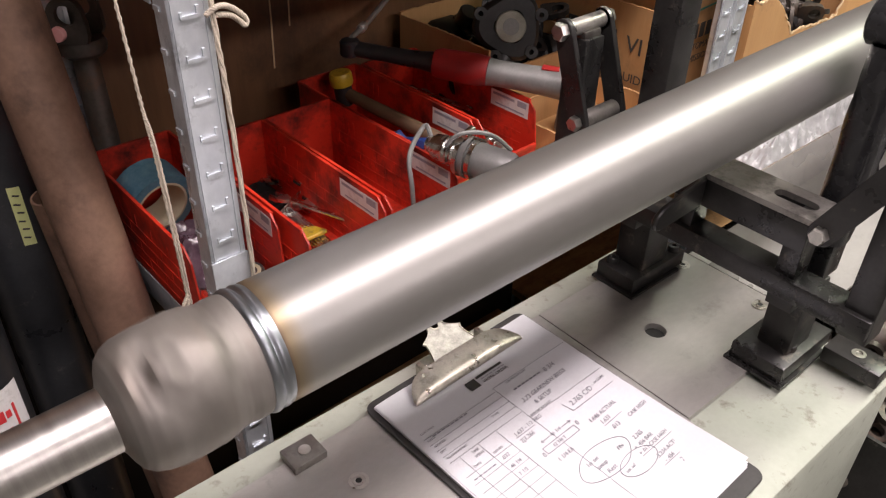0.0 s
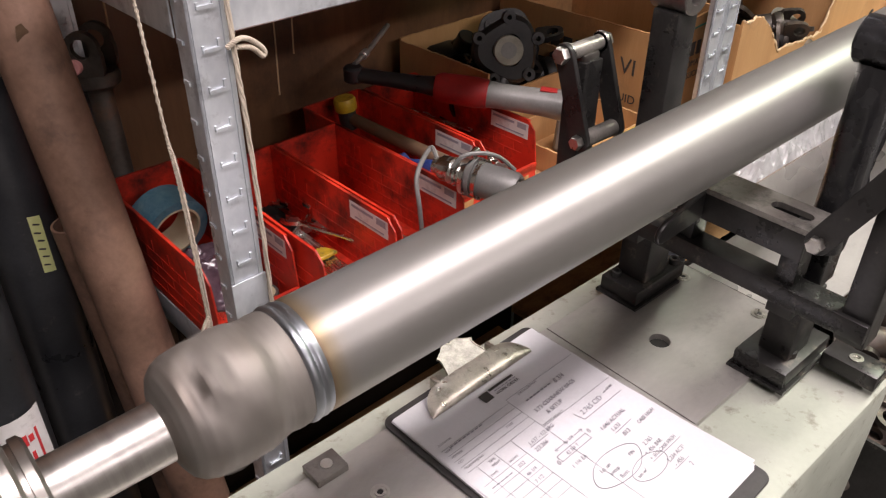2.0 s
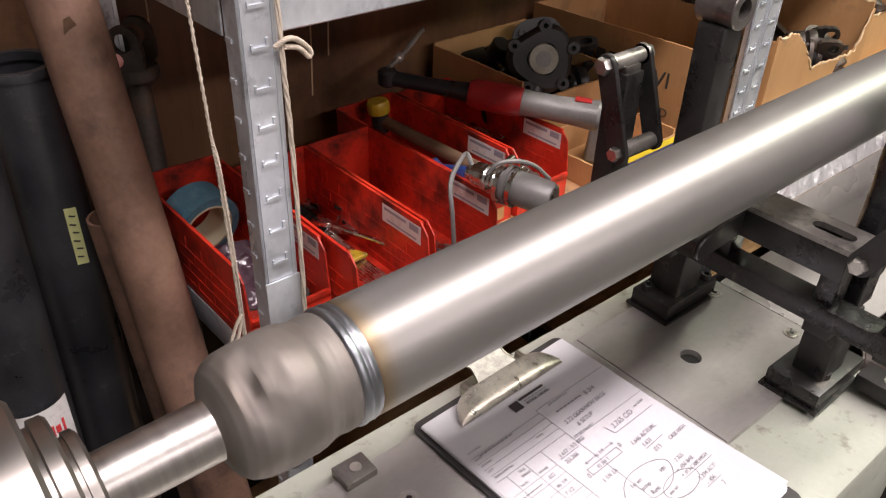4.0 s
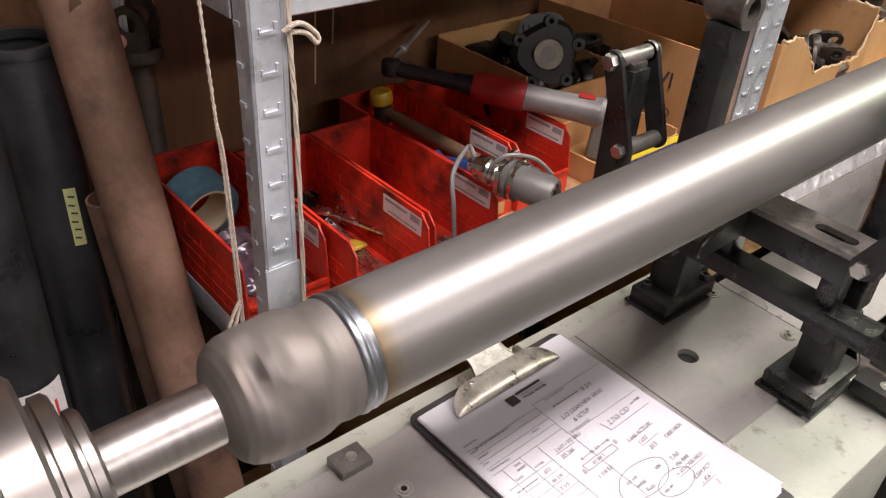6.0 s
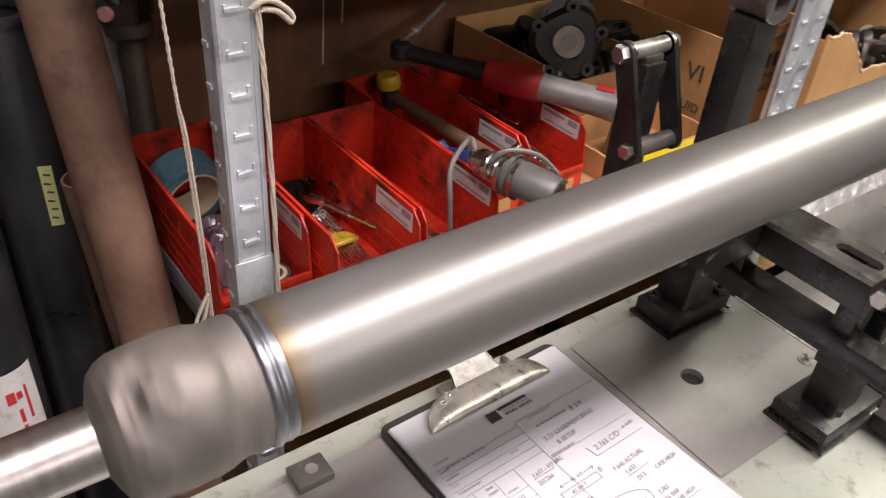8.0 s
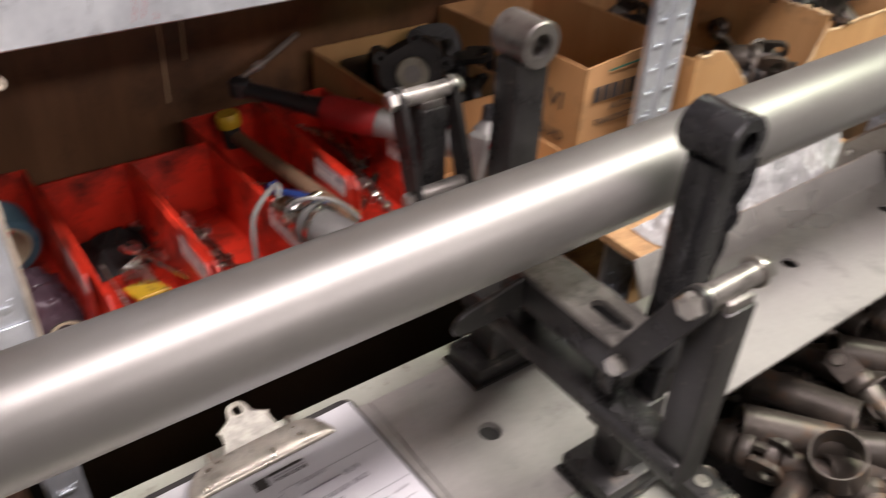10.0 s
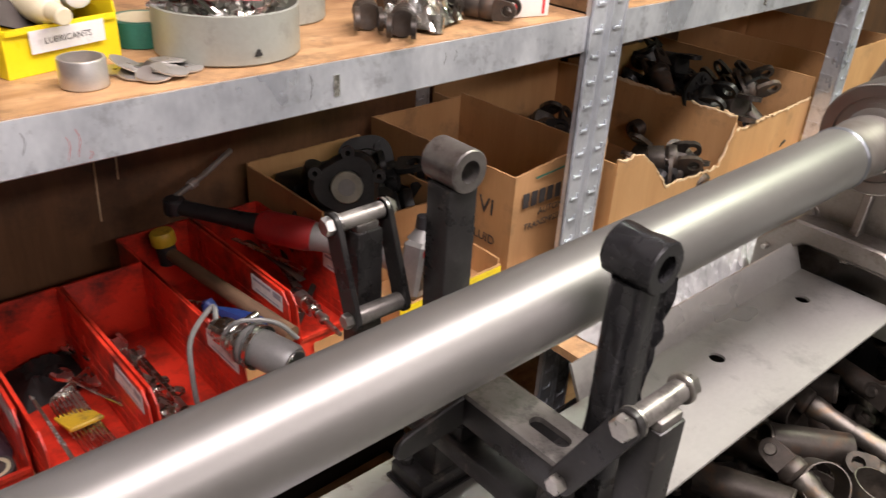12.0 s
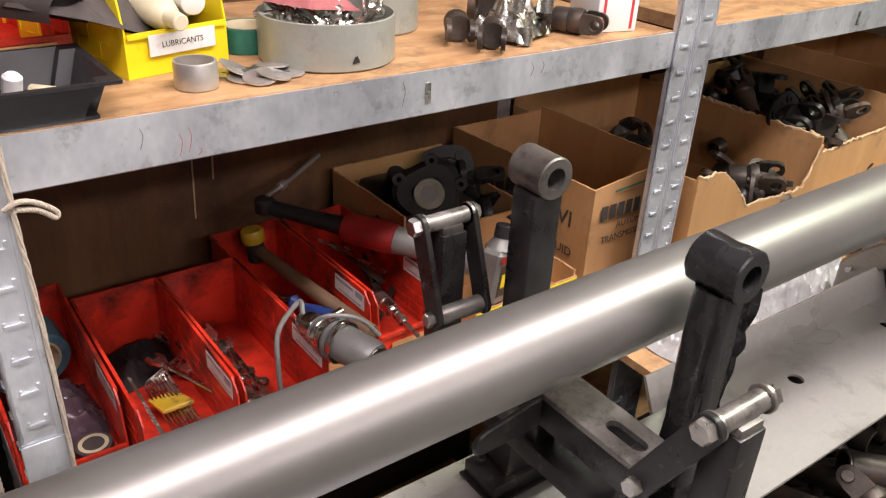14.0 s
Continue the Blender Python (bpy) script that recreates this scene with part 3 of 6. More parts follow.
def steady_rest():
    s = thing("steady_rest", "black welded steel shaft rest with roller posts and links", "machine support", pose(0.05, 0, 0))
    for sg in (1, -1):
        y = (lambda a, b: (a, b) if sg > 0 else (-b, -a))
        fy = (0.056, 0.111) if sg > 0 else (-0.138, -0.077)
        foot = part("foot_plate", B(0.026, 0.128, *fy, 0.004, 0.024, bevel=0.0018), M_BLACK, s)
        part("shim", B(0.022, 0.115, fy[0] - 0.004, fy[1] + 0.003, 0.0003, 0.0038), M_BLACK, s)
        for bx, by in ((0.038, 0.098), (0.116, 0.066)) if sg > 0 else ((0.061, 0.124), (0.116, 0.090)):
            part("cap_screw", lathe([(0, 0.0068), (0.007, 0.0068), (0.0078, 0.006), (0.0078, 0.0034), (0.003, 0.0034), (0.003, 0)], 20, pose(bx, sg * by, 0.024, 0, -90, 0)), M_BLACK, foot, "black socket cap screw")
        part("upright", B(0.048, 0.094, *((0.062, 0.104) if sg > 0 else (-0.128, -0.092)), 0.024, 0.108, bevel=0.0025), M_BLACK, s)
        # ring post: square bar with a bored boss on top
        px = 0.093
        tape = sg < 0
        part("ring_post", B(px - (0.016 if tape else 0.019), px + (0.016 if tape else 0.019), *y(0.097 if tape else 0.094, 0.126 if tape else 0.128), 0.108, 0.348, bevel=0.003), M_TAPEBLK if tape else M_BLACK, s,
             "post wrapped in black tape" if tape else "black square steel post")
        rb = 0.0222 if sg > 0 else 0.0225
        rough_wrap = (lambda x, a: 1 + 0.055 * noise.noise(Vector((70 * x, 3 * math.cos(a), 3 * math.sin(a))))) if tape else None
        boss = lathe([(0, 0.0115), (0, rb - 0.0015), (0.0015, rb)] + [(0.0015 + 0.003 * k, rb) for k in range(1, 15)] + [(0.0465, rb), (0.048, rb - 0.0015), (0.048, 0.0115)], 48, pose(px, 0.087 if sg > 0 else -0.135, 0.366, 0, 0, 90), None, rough_wrap, True)
        part("boss", boss, M_TAPEBLK if tape else M_COLLAR, s, "bored steel boss")
        # swing post with a pin on top
        part("swing_post", B(0.022, 0.054, *y(0.169, 0.199), 0.020 if sg > 0 else 0.100, 0.284, bevel=0.0025), M_BLACK, s)
        part("pin_block", B(0.024, 0.052, *y(0.173, 0.197), 0.280, 0.292, bevel=0.003), M_COLLAR, s)
        pin = part("pin", rod((0.006, sg * 0.184, 0.296), (0.062, sg * 0.184, 0.297), 0.0092, 28, chamfer=0.001), M_WORN, s, "scuffed bare steel pin")
        part("washer", rod((0.004, sg * 0.184, 0.296), (0.0075, sg * 0.184, 0.296), 0.0125, 28, chamfer=0.0008), M_BOLT, pin)
        part("bolt_head", hexagon((-0.001, sg * 0.184, 0.296), (-0.010, sg * 0.184, 0.296), 0.018), M_BOLT, pin, "plated hexagon bolt")
        part("washer", rod((0.0625, sg * 0.184, 0.297), (0.066, sg * 0.184, 0.297), 0.0125, 28, chamfer=0.0008), M_BOLT, pin)
        part("bolt_head", hexagon((0.066, sg * 0.184, 0.297), (0.076, sg * 0.184, 0.297), 0.019), M_BOLT, pin)
        # links
        low = (0.150, 0.202) if sg > 0 else (-0.136, 0.204)
        for lx in ((0.0, 0.0635) if sg > 0 else (0.0,)):
            d = Vector((0, sg * 0.184 - low[0], 0.296 - low[1]))
            L = d.length
            m = Matrix.Translation((lx, *low)) @ d.to_track_quat("X", "Z").to_matrix().to_4x4()
            w = 0.013 if sg > 0 else 0.0125
            arc = [(L + w * math.cos(a), w * math.sin(a)) for a in (math.pi * (k / 8 - 0.5) for k in range(9))]
            arc += [(-w * math.cos(a), -w * math.sin(a)) for a in (math.pi * (k / 8 - 0.5) for k in range(9))]
            mm = m @ Matrix(((1, 0, 0, 0), (0, 0, 1, 0), (0, 1, 0, 0), (0, 0, 0, 1)))
            # flat in the plane normal to x
            u, n = d.normalized(), Vector((1, 0, 0))
            v = n.cross(u)
            mm = Matrix((( u.x, v.x, n.x, lx), (u.y, v.y, n.y, low[0]), (u.z, v.z, n.z, low[1]), (0, 0, 0, 1)))
            part("link", prism(arc, -0.001, 0.0055, mm, bevel=0.0008), M_BLACK, s, "black flat steel link")
        lp = part("pin", rod((0.006, *low), (0.0625, *low), 0.010 if sg > 0 else 0.006, 24, chamfer=0.001), M_WORN, s)
        part("bolt_head", hexagon((-0.0012, *low), (-0.010, *low), 0.015), M_BOLT, lp, "plated hexagon bolt")
        if sg < 0:
            part("nut", hexagon((0.0065, *low), (0.018, *low), 0.015), M_BOLT, lp)
    # cross bars and slotted top channel
    part("cross_bar", B(0.016, 0.049, -0.198, 0.110, 0.109, 0.132, bevel=0.002), M_BLACK, s, "black square steel cross bar with a chipped end")
    for ty in (-0.110, 0.083):
        part("tie_block", B(0.027, 0.0495, ty - 0.014, ty + 0.014, 0.090, 0.1085, bevel=0.001), M_BLACK, s)
    slot_c = (0.036, -0.092)
    f, extra = rect_radius(-0.024, 0.024, -0.030, 0.115)

    def stadium(a, half=0.014, r=0.008):
        c, si = math.cos(a), math.sin(a)
        t = r / abs(c) if abs(c) > 1e-6 else 1e9
        if abs(t * si) <= half:
            return t
        k = half * abs(si)
        return k + math.sqrt(max(0, k * k - half * half + r * r))
    top = ring_plate(f, stadium, 0.199, 0.205, Matrix.Translation((*slot_c, 0)), None, 64, extra)
    part("slotted_plate", top, M_WORN, s, "worn bare steel plate with a long slot")
    part("channel_side", B(0.0125, 0.0175, -0.121, 0.022, 0.168, 0.1985, bevel=0.0008), M_BLACK, s)
    part("channel_side", B(0.0545, 0.0595, -0.121, 0.022, 0.168, 0.1985, bevel=0.0008), M_BLACK, s)
    part("riser", B(0.022, 0.05, 0.000, 0.022, 0.132, 0.1985, bevel=0.001), M_BLACK, s)
    part("riser", B(0.022, 0.05, -0.118, -0.098, 0.132, 0.1985, bevel=0.001), M_BLACK, s)
    stop = [(0.012, 0.170), (0.012, 0.202), (-0.055, 0.190), (-0.064, 0.184), (-0.067, 0.176), (-0.064, 0.168), (-0.055, 0.165), (0.0, 0.168)]
    part("stop_arm", prism(stop, -0.006, -0.012, Matrix(((1, 0, 0, 0), (0, 0, 1, 0), (0, 1, 0, 0), (0, 0, 0, 1))), bevel=0.0015), M_BLACK, s, "black flat stop arm with a rounded end")
    part("cap_screw", lathe([(0, 0.006), (0.005, 0.006), (0.0056, 0.005), (0.0056, 0.003), (0.002, 0.003), (0.002, 0)], 20, pose(0.078, 0.02, 0.132, 0, -90, 0)), M_BOLT, s)
    part("key_bar", B(0.100, 0.134, -0.205, -0.143, 0.0005, 0.020, bevel=0.002), M_BLACK, s, "black steel bar bolted to the bed")
    part("cap_screw", lathe([(0, 0.0075), (0.001, 0.0075), (0.0012, 0.004), (0.0004, 0.0035), (0.0004, 0)], 20, pose(0.117, -0.174, 0.0202, 0, -90, 0)), M_BOLT, s)
    # wrinkled tape wound round the post, with a loose end
    own = bmesh.new()
    rows = []
    for k in range(46):
        z = 0.150 + 0.198 * k / 45
        row = []
        for i in range(40):
            a = 2 * math.pi * i / 40
            q = max(abs(math.cos(a)), abs(math.sin(a)))
            n = noise.noise(Vector((13 * z, 2.5 * math.cos(a), 2.5 * math.sin(a)))) + 0.7 * (1 - 2 * abs(noise.noise(Vector((16 * z, 3.5 * math.cos(a + 9 * z), 3.5 * math.sin(a + 9 * z))))))
            w = min(1.0, 1.28 * (1 / q) / 1.414) * 1.12
            row.append(own.verts.new((0.093 + (0.0190 * w + 0.0016 * n) * math.cos(a), -0.111 + (0.0172 * w + 0.0016 * n) * math.sin(a), z)))
        rows.append(row)
    for a, b in zip(rows, rows[1:]):
        for i in range(40):
            own.faces.new((a[i], a[(i + 1) % 40], b[(i + 1) % 40], b[i]))
    part("tape_wrap", own, M_TAPEBLK, s, "wrinkled turns of black tape", 60)
    own = bmesh.new()
    rows = []
    for k in range(34):
        f = k / 33
        rows.append([own.verts.new((0.105 + 0.016 * u * (1 - 0.8 * f) + 0.003 * noise.noise(Vector((4 * f, 2 * u, 7))), -0.127 - 0.004 * u + 0.005 * (1 - 2 * abs(noise.noise(Vector((3.5 * f, 3.4 * u, 3))))), 0.347 - 0.125 * f)) for u in (j / 7 for j in range(8))])
    for a, b in zip(rows, rows[1:]):
        for i in range(7):
            own.faces.new((a[i], a[i + 1], b[i + 1], b[i]))
    part("tape_flap", own, M_TAPEBLK, s, "loose wrinkled end of black tape", 60)


steady_rest()


def headstock():
    h = thing("headstock", "bare cast metal balancer headstock with bolted bearing housing", "machine head", pose(0.93, 0, -0.06))
    YZ = Matrix(((0, 0, 1, 0), (1, 0, 0, 0), (0, 1, 0, 0), (0, 0, 0, 1)))
    arch = [(0.150, -0.05), (0.150, 0.030), (0.122, 0.062), (0.092, 0.090), (-0.055, 0.090), (-0.104, 0.060), (-0.165, 0.044), (-0.165, -0.062), (-0.135, -0.062), (-0.109, -0.012), (-0.106, 0.022), (-0.080, 0.052), (0.068, 0.052), (0.095, 0.030), (0.098, -0.012), (0.12, -0.05)]
    part("foot_casting", prism(arch, 0.868, 0.955, YZ, bevel=0.004), M_CAST, h)
    plate = [(0.125, 0.030), (0.095, 0.150), (0.075, 0.30), (0.05, 0.37), (-0.02, 0.385), (-0.085, 0.36), (-0.105, 0.29), (-0.118, 0.150), (-0.135, 0.02)]
    part("upright_casting", prism(plate, 0.915, 0.955, YZ, bevel=0.004), M_CAST, h)
    part("rib", prism([(0.885, 0.038), (0.916, 0.038), (0.916, 0.24), (0.905, 0.24)], -0.012, 0.002, Matrix(((1, 0, 0, 0), (0, 0, -1, 0), (0, 1, 0, 0), (0, 0, 0, 1))), bevel=0.002), M_CAST, h)
    part("rib", prism([(0.885, 0.02), (0.916, 0.03), (0.916, 0.25), (0.910, 0.25)], 0.105, 0.118, Matrix(((1, 0, 0, 0), (0, 0, -1, 0), (0, 1, 0, 0), (0, 0, 0, 1))), bevel=0.002), M_CAST, h)
    ay, az = -0.0398 - 0.01705 * 0.93, 0.296 + 0.0319 * 0.93
    part("bearing_housing", lathe([(0, 0.03), (0, 0.082), (0.004, 0.086), (0.036, 0.086), (0.04, 0.082), (0.04, 0.03)], 56, pose(0.868, ay, az), close=True), M_CAST, h)
    part("cover_plate", lathe([(0, 0.02), (0, 0.064), (0.003, 0.067), (0.03, 0.067), (0.033, 0.02)], 48, pose(0.958, ay, az), close=True), M_CAST, h)
    for k in range(6):
        a = math.radians(20 + 60 * k)
        y, z = ay + 0.074 * math.cos(a), az + 0.074 * math.sin(a)
        part("bolt_head", hexagon((0.868, y, z), (0.860, y, z), 0.013), M_BOLT, h)
    for y, z in ((0.089, 0.092), (-0.088, 0.075)):
        w = part("washer", rod((0.9145, y, z), (0.912, y, z), 0.014, 28, chamfer=0.0006), M_CAST, h)
        part("bolt_head", hexagon((0.912, y, z), (0.904, y, z), 0.015), M_CAST, w)
    for y, z in ((0.128, 0.024), (-0.138, 0.020)):
        part("set_screw", rod((0.867, y, z), (0.856, y, z), 0.005, 16, chamfer=0.001), M_BOLT, h)
    part("clamp_nut", hexagon((0.90, -0.165, -0.02), (0.90, -0.183, -0.022), 0.02), M_BOLT, h)
    part("clamp_rod", rod((0.90, -0.180, -0.022), (0.97, -0.42, -0.03), 0.004, 12), M_PILEBRIGHT, h)
    part("lever_rod", rod((0.97, -0.09, 0.13), (1.02, -0.20, 0.15), 0.016, 20, chamfer=0.002), M_CAST, h)
    part("gusset", B(0.956, 1.12, -0.13, 0.11, -0.05, 0.10, bevel=0.006), M_CAST, h)
    part("black_bracket", prism([(0.02, 0.33), (-0.02, 0.33), (-0.035, 0.42), (-0.02, 0.44), (0.0, 0.44)], 0.85, 0.862, YZ, bevel=0.001), M_BLACK, h, "black flat steel bracket")
    g = part("dial_gauge", lathe([(0, 0), (0, 0.022), (0.002, 0.025), (0.012, 0.025), (0.013, 0.0)], 40, pose(0.93, -0.118, 0.262, 0, 0, 25)), M_ZINC, h, "round dial gauge with a white face")
    part("dial_face", lathe([(0, 0), (0, 0.021)], 36, pose(0.9293, -0.1183, 0.262, 0, 0, 25)), M_WHITEBOX, g)
    part("gauge_stem", rod((0.935, -0.115, 0.237), (0.935, -0.115, 0.17), 0.004, 12), M_ZINC, g)
    c = thing("machine_cabinet", "plain grey painted steel cabinet under the headstock", "cabinet", pose(1.35, -0.1, FLOOR))
    part("body", B(1.13, 1.75, -0.55, 0.20, FLOOR, -0.10, bevel=0.01), M_CABINET, c)
    part("plinth", B(1.15, 1.73, -0.53, 0.18, FLOOR, FLOOR + 0.06), M_BLACK, c)
    part("machine_deck", B(0.94, 1.75, -0.12, 0.12, -0.095, -0.052, bevel=0.004), M_BED, c)


headstock()


# ---- drive shaft (turns) ----
SHAFT = Matrix.Translation((0, -0.0398, 0.296)) @ Vector((1, -0.01705, 0.0319)).to_track_quat("X", "Z").to_matrix().to_4x4()
drive_shaft = thing("drive_shaft", "bright welded steel drive shaft turning between two flanges", "drive shaft")


def step(d, r, soft):
    """One inside r, nothing past r + soft, smooth between."""
    k = min(1.0, max(0.0, (r + soft - d) / soft))
    return k * k * (3 - 2 * k)


def lumpy(x, a):
    """Two opposite ears with round bosses, each with a dimple and a cast hollow beside the neck."""
    k = max(0.0, 1 - abs((x + 0.545) / 0.034) ** 2) ** 0.6
    n = noise.noise(Vector((45 * x, 1.8 * math.cos(a), 1.8 * math.sin(a)))) + 0.4 * noise.noise(Vector((110 * x, 5 * math.cos(a), 5 * math.sin(a))))
    up = 1 + k * (0.05 * math.cos(2 * (a - EAR)) + 0.035 * n)
    for ear in (EAR, EAR + math.pi):
        if math.cos(a - ear) > 0:
            s = 0.041 * math.sin(a - ear)
            d = math.hypot(x + 0.539, s)
            up += 0.085 * step(d, 0.0175, 0.004) * k
            up -= 0.11 * step(abs(math.hypot(x + 0.537, s) - 0.027), 0.002, 0.005) * step(abs(s + 0.004), 0.010, 0.008) * (x < -0.55) * k
            up -= 0.060 * step(math.hypot(x + 0.5465, s + 0.002), 0.0025, 0.003)
            up += 0.030 * step(abs(math.hypot(x + 0.5445, s + 0.001) - 0.006), 0.001, 0.0025) * (x < -0.543)
    return up


EAR = radians(122)
R = 0.0381
part("tube", lathe([(-0.490, R - 0.003), (-0.490, R - 0.0008), (-0.488, R), (0.576, R), (0.580, R - 0.001), (0.580, R - 0.004)], 96), M_TUBE, drive_shaft, "bright drawn steel tube with heat colours at the weld")
part("weld_bead", lathe([(-0.503, 0.0366), (-0.5022, 0.0380), (-0.5010, 0.0387), (-0.4995, 0.0390), (-0.4980, 0.0386), (-0.4971, 0.0380), (-0.4965, 0.0376), (-0.4955, 0.0377), (-0.4945, 0.0384), (-0.4932, 0.0386), (-0.4920, 0.0382), (-0.490, 0.0377)], 96), M_BEAD, drive_shaft, "blue-tinted weld bead")
bulb = [(-0.5015, 0.0345), (-0.5025, 0.0368), (-0.5045, 0.0375), (-0.511, 0.0377), (-0.516, 0.0376), (-0.520, 0.0385), (-0.526, 0.0408), (-0.533, 0.0418), (-0.541, 0.0420), (-0.549, 0.0418), (-0.557, 0.0410), (-0.564, 0.0395), (-0.570, 0.0365), (-0.5745, 0.0320), (-0.577, 0.0265), (-0.5785, 0.0215), (-0.5800, 0.0180)]
bulb = [(a + (c - a) * k / 5, b + (d - b) * k / 5) for (a, b), (c, d) in zip(bulb, bulb[1:]) for k in range(5)] + bulb[-1:]
part("universal_joint", lathe(bulb, 144, None, None, lumpy), M_FORGED, drive_shaft, "forged steel yoke and joint")
part("stub_shaft", lathe([(-0.577, 0.0184), (-0.655, 0.0176), (-0.655, 0.0)], 64), M_TURNED, drive_shaft)
part("flange", lathe([(-0.6410, 0.018), (-0.6410, 0.031), (-0.6430, 0.0335), (-0.6475, 0.0335), (-0.6480, 0.0315), (-0.6505, 0.0315), (-0.6510, 0.044), (-0.6530, 0.046), (-0.6595, 0.046), (-0.6605, 0.043), (-0.6630, 0.043), (-0.6635, 0.058), (-0.6660, 0.061), (-0.6830, 0.061), (-0.6850, 0.0)], 72), M_DISC, drive_shaft, "stepped turned steel flange")
part("chuck_drum", lathe([(-0.6835, 0.02), (-0.6835, 0.068), (-0.6870, 0.0715), (-0.8350, 0.0715), (-0.8350, 0.0)], 72), M_TURNED, drive_shaft, "large bright turned drum")
part("weld_bead", lathe([(0.5790, 0.0376), (0.5805, 0.0392), (0.5825, 0.0398), (0.5845, 0.0394), (0.5865, 0.0382), (0.5870, 0.0370)], 72), M_BEAD, drive_shaft, "rough grey weld bead")
part("end_yoke", lathe([(0.5770, 0.030), (0.5780, 0.0365), (0.5830, 0.0385), (0.5870, 0.0378), (0.5890, 0.036), (0.5970, 0.0345), (0.6090, 0.0345), (0.6230, 0.038), (0.6410, 0.0395), (0.6610, 0.0385), (0.6710, 0.036), (0.6760, 0.031)], 64, None, None, lambda x, a: 1 + 0.02 * math.cos(2 * a) * (x > 0.60)), M_FORGED, drive_shaft, "forged end yoke")
part("front_disc", lathe([(0.6730, 0.02), (0.6730, 0.036), (0.6770, 0.043), (0.6795, 0.043), (0.6795, 0.049), (0.6815, 0.049), (0.6815, 0.0555), (0.6790, 0.0565), (0.6790, 0.072), (0.6820, 0.0745), (0.7400, 0.0745), (0.7430, 0.072), (0.7520, 0.02)], 96), M_DISC, drive_shaft, "large turned steel balancing disc")
part("spindle", lathe([(0.741, 0.034), (0.80, 0.034), (0.80, 0.05), (0.866, 0.05)], 48), M_TURNED, drive_shaft)


# ---- clipboard and work order ----
PAPER = pose(-0.3205, 0.0965, 0.0095, 0, 0, 2.0)


def uv(u, v, z=0.0):
    return PAPER @ Matrix.Translation((u, -v, z))


def clipboard():
    c = thing("clipboard", "dark hardboard clipboard with a plated spring clip", "clipboard", pose(-0.21, -0.05, 0.0))
    corner = 0.012
    w0, w1, h0, h1 = -0.007, 0.222, 0.016, -0.298
    pts = []
    for cx, cy, a0 in ((w1 - corner, h0 - corner, 0), (w0 + corner, h0 - corner, 90), (w0 + corner, h1 + corner, 180), (w1 - corner, h1 + corner, 270)):
        pts += [(cx + corner * math.cos(radians(a0 + 15 * k)), cy + corner * math.sin(radians(a0 + 15 * k))) for k in range(7)]
    part("board", prism(pts, -0.0088, -0.0058, PAPER, bevel=0.0006), M_HARDBOARD, c)
    # clip: curved jaw, backplate with scalloped top and a hanging hole
    own = bmesh.new()
    rows = []
    for i in range(33):
        u = 0.030 + 0.152 * i / 32
        e = abs(2 * i / 32 - 1)
        back, high = 0.004 - 0.024 * e ** 7, 0.0090 * (1 - 0.8 * e ** 6)
        row = []
        for k in range(9):
            th = math.pi / 2 * k / 8
            row.append((u, back - (back + 0.025) * math.sin(th), 0.0016 + high * math.cos(th)))
        rows.append(row)
    for dz in (0.0, 0.001):
        vs = [[own.verts.new((x, y, z + dz)) for x, y, z in row] for row in rows]
        for a, b in zip(vs, vs[1:]):
            for p, q, r_, s_ in zip(a, a[1:], b[1:], b):
                own.faces.new((p, q, r_, s_))
    own.transform(PAPER)
    part("jaw", own, M_CHROME, c, "curved plated clip jaw")
    tilt = PAPER @ pose(0.108, 0.000, 0.0085, 19, 0, 0) @ Matrix.Translation((0, 0.0405, 0))
    half = [(0.0, 0.0095), (0.005, 0.0088), (0.0088, 0.005), (0.0100, 0.0), (0.0115, -0.0045), (0.0150, -0.0075), (0.0195, -0.0075), (0.0235, -0.0045),
            (0.0270, -0.0050), (0.0285, -0.0085), (0.0275, -0.0125), (0.0245, -0.0165), (0.0250, -0.0220), (0.0275, -0.0300), (0.0310, -0.0400)]
    outline = half + [(-x, y) for x, y in reversed(half[1:])]

    def edge(a):
        c, n = math.cos(a), math.sin(a)
        best = 0.06
        for (x0, y0), (x1, y1) in zip(outline, outline[1:] + outline[:1]):
            dx, dy = x1 - x0, y1 - y0
            det = dx * n - dy * c
            if abs(det) > 1e-12:
                r, k = (dx * y0 - dy * x0) / det, (c * y0 - n * x0) / det
                if r > 0 and -1e-9 <= k <= 1 + 1e-9:
                    best = min(best, r)
        return best
    plate = part("back_plate", ring_plate(edge, lambda a: 0.0052, 0.0, 0.0012, tilt, None, 160, [math.atan2(y, x) for x, y in outline]), M_CLIPZINC, c, "stamped clip plate with a hanging hole")
    part("rolled_rim", ring_plate(lambda a: edge(a) + 0.0004, lambda a: edge(a) - 0.0014, -0.0004, 0.0024, tilt, None, 160, [math.atan2(y, x) for x, y in outline]), M_CHROME, plate)
    part("hole_rim", ring_plate(lambda a: 0.0066, lambda a: 0.0050, -0.0004, 0.0022, tilt, None, 40), M_CHROME, plate)
    for u in (0.066, 0.150):
        part("spring_arm", B(u - 0.003, u + 0.003, -0.006, 0.016, -0.0055, 0.010, None, PAPER @ pose(0, 0, 0), 0.0012), M_CHROME, c)
    part("spring", sweep([PAPER @ Vector((0.070 + 0.0012 * k, 0.006 + 0.0035 * math.cos(1.2 * k), 0.004 + 0.0035 * math.sin(1.2 * k))) for k in range(64)], 0.0007, 6), M_ZINC, c)
    p = thing("work_order", "stack of white work order forms covered in pencil notes", "paper", pose(-0.21, -0.05, 0.004))
    rnd = random.Random(4)
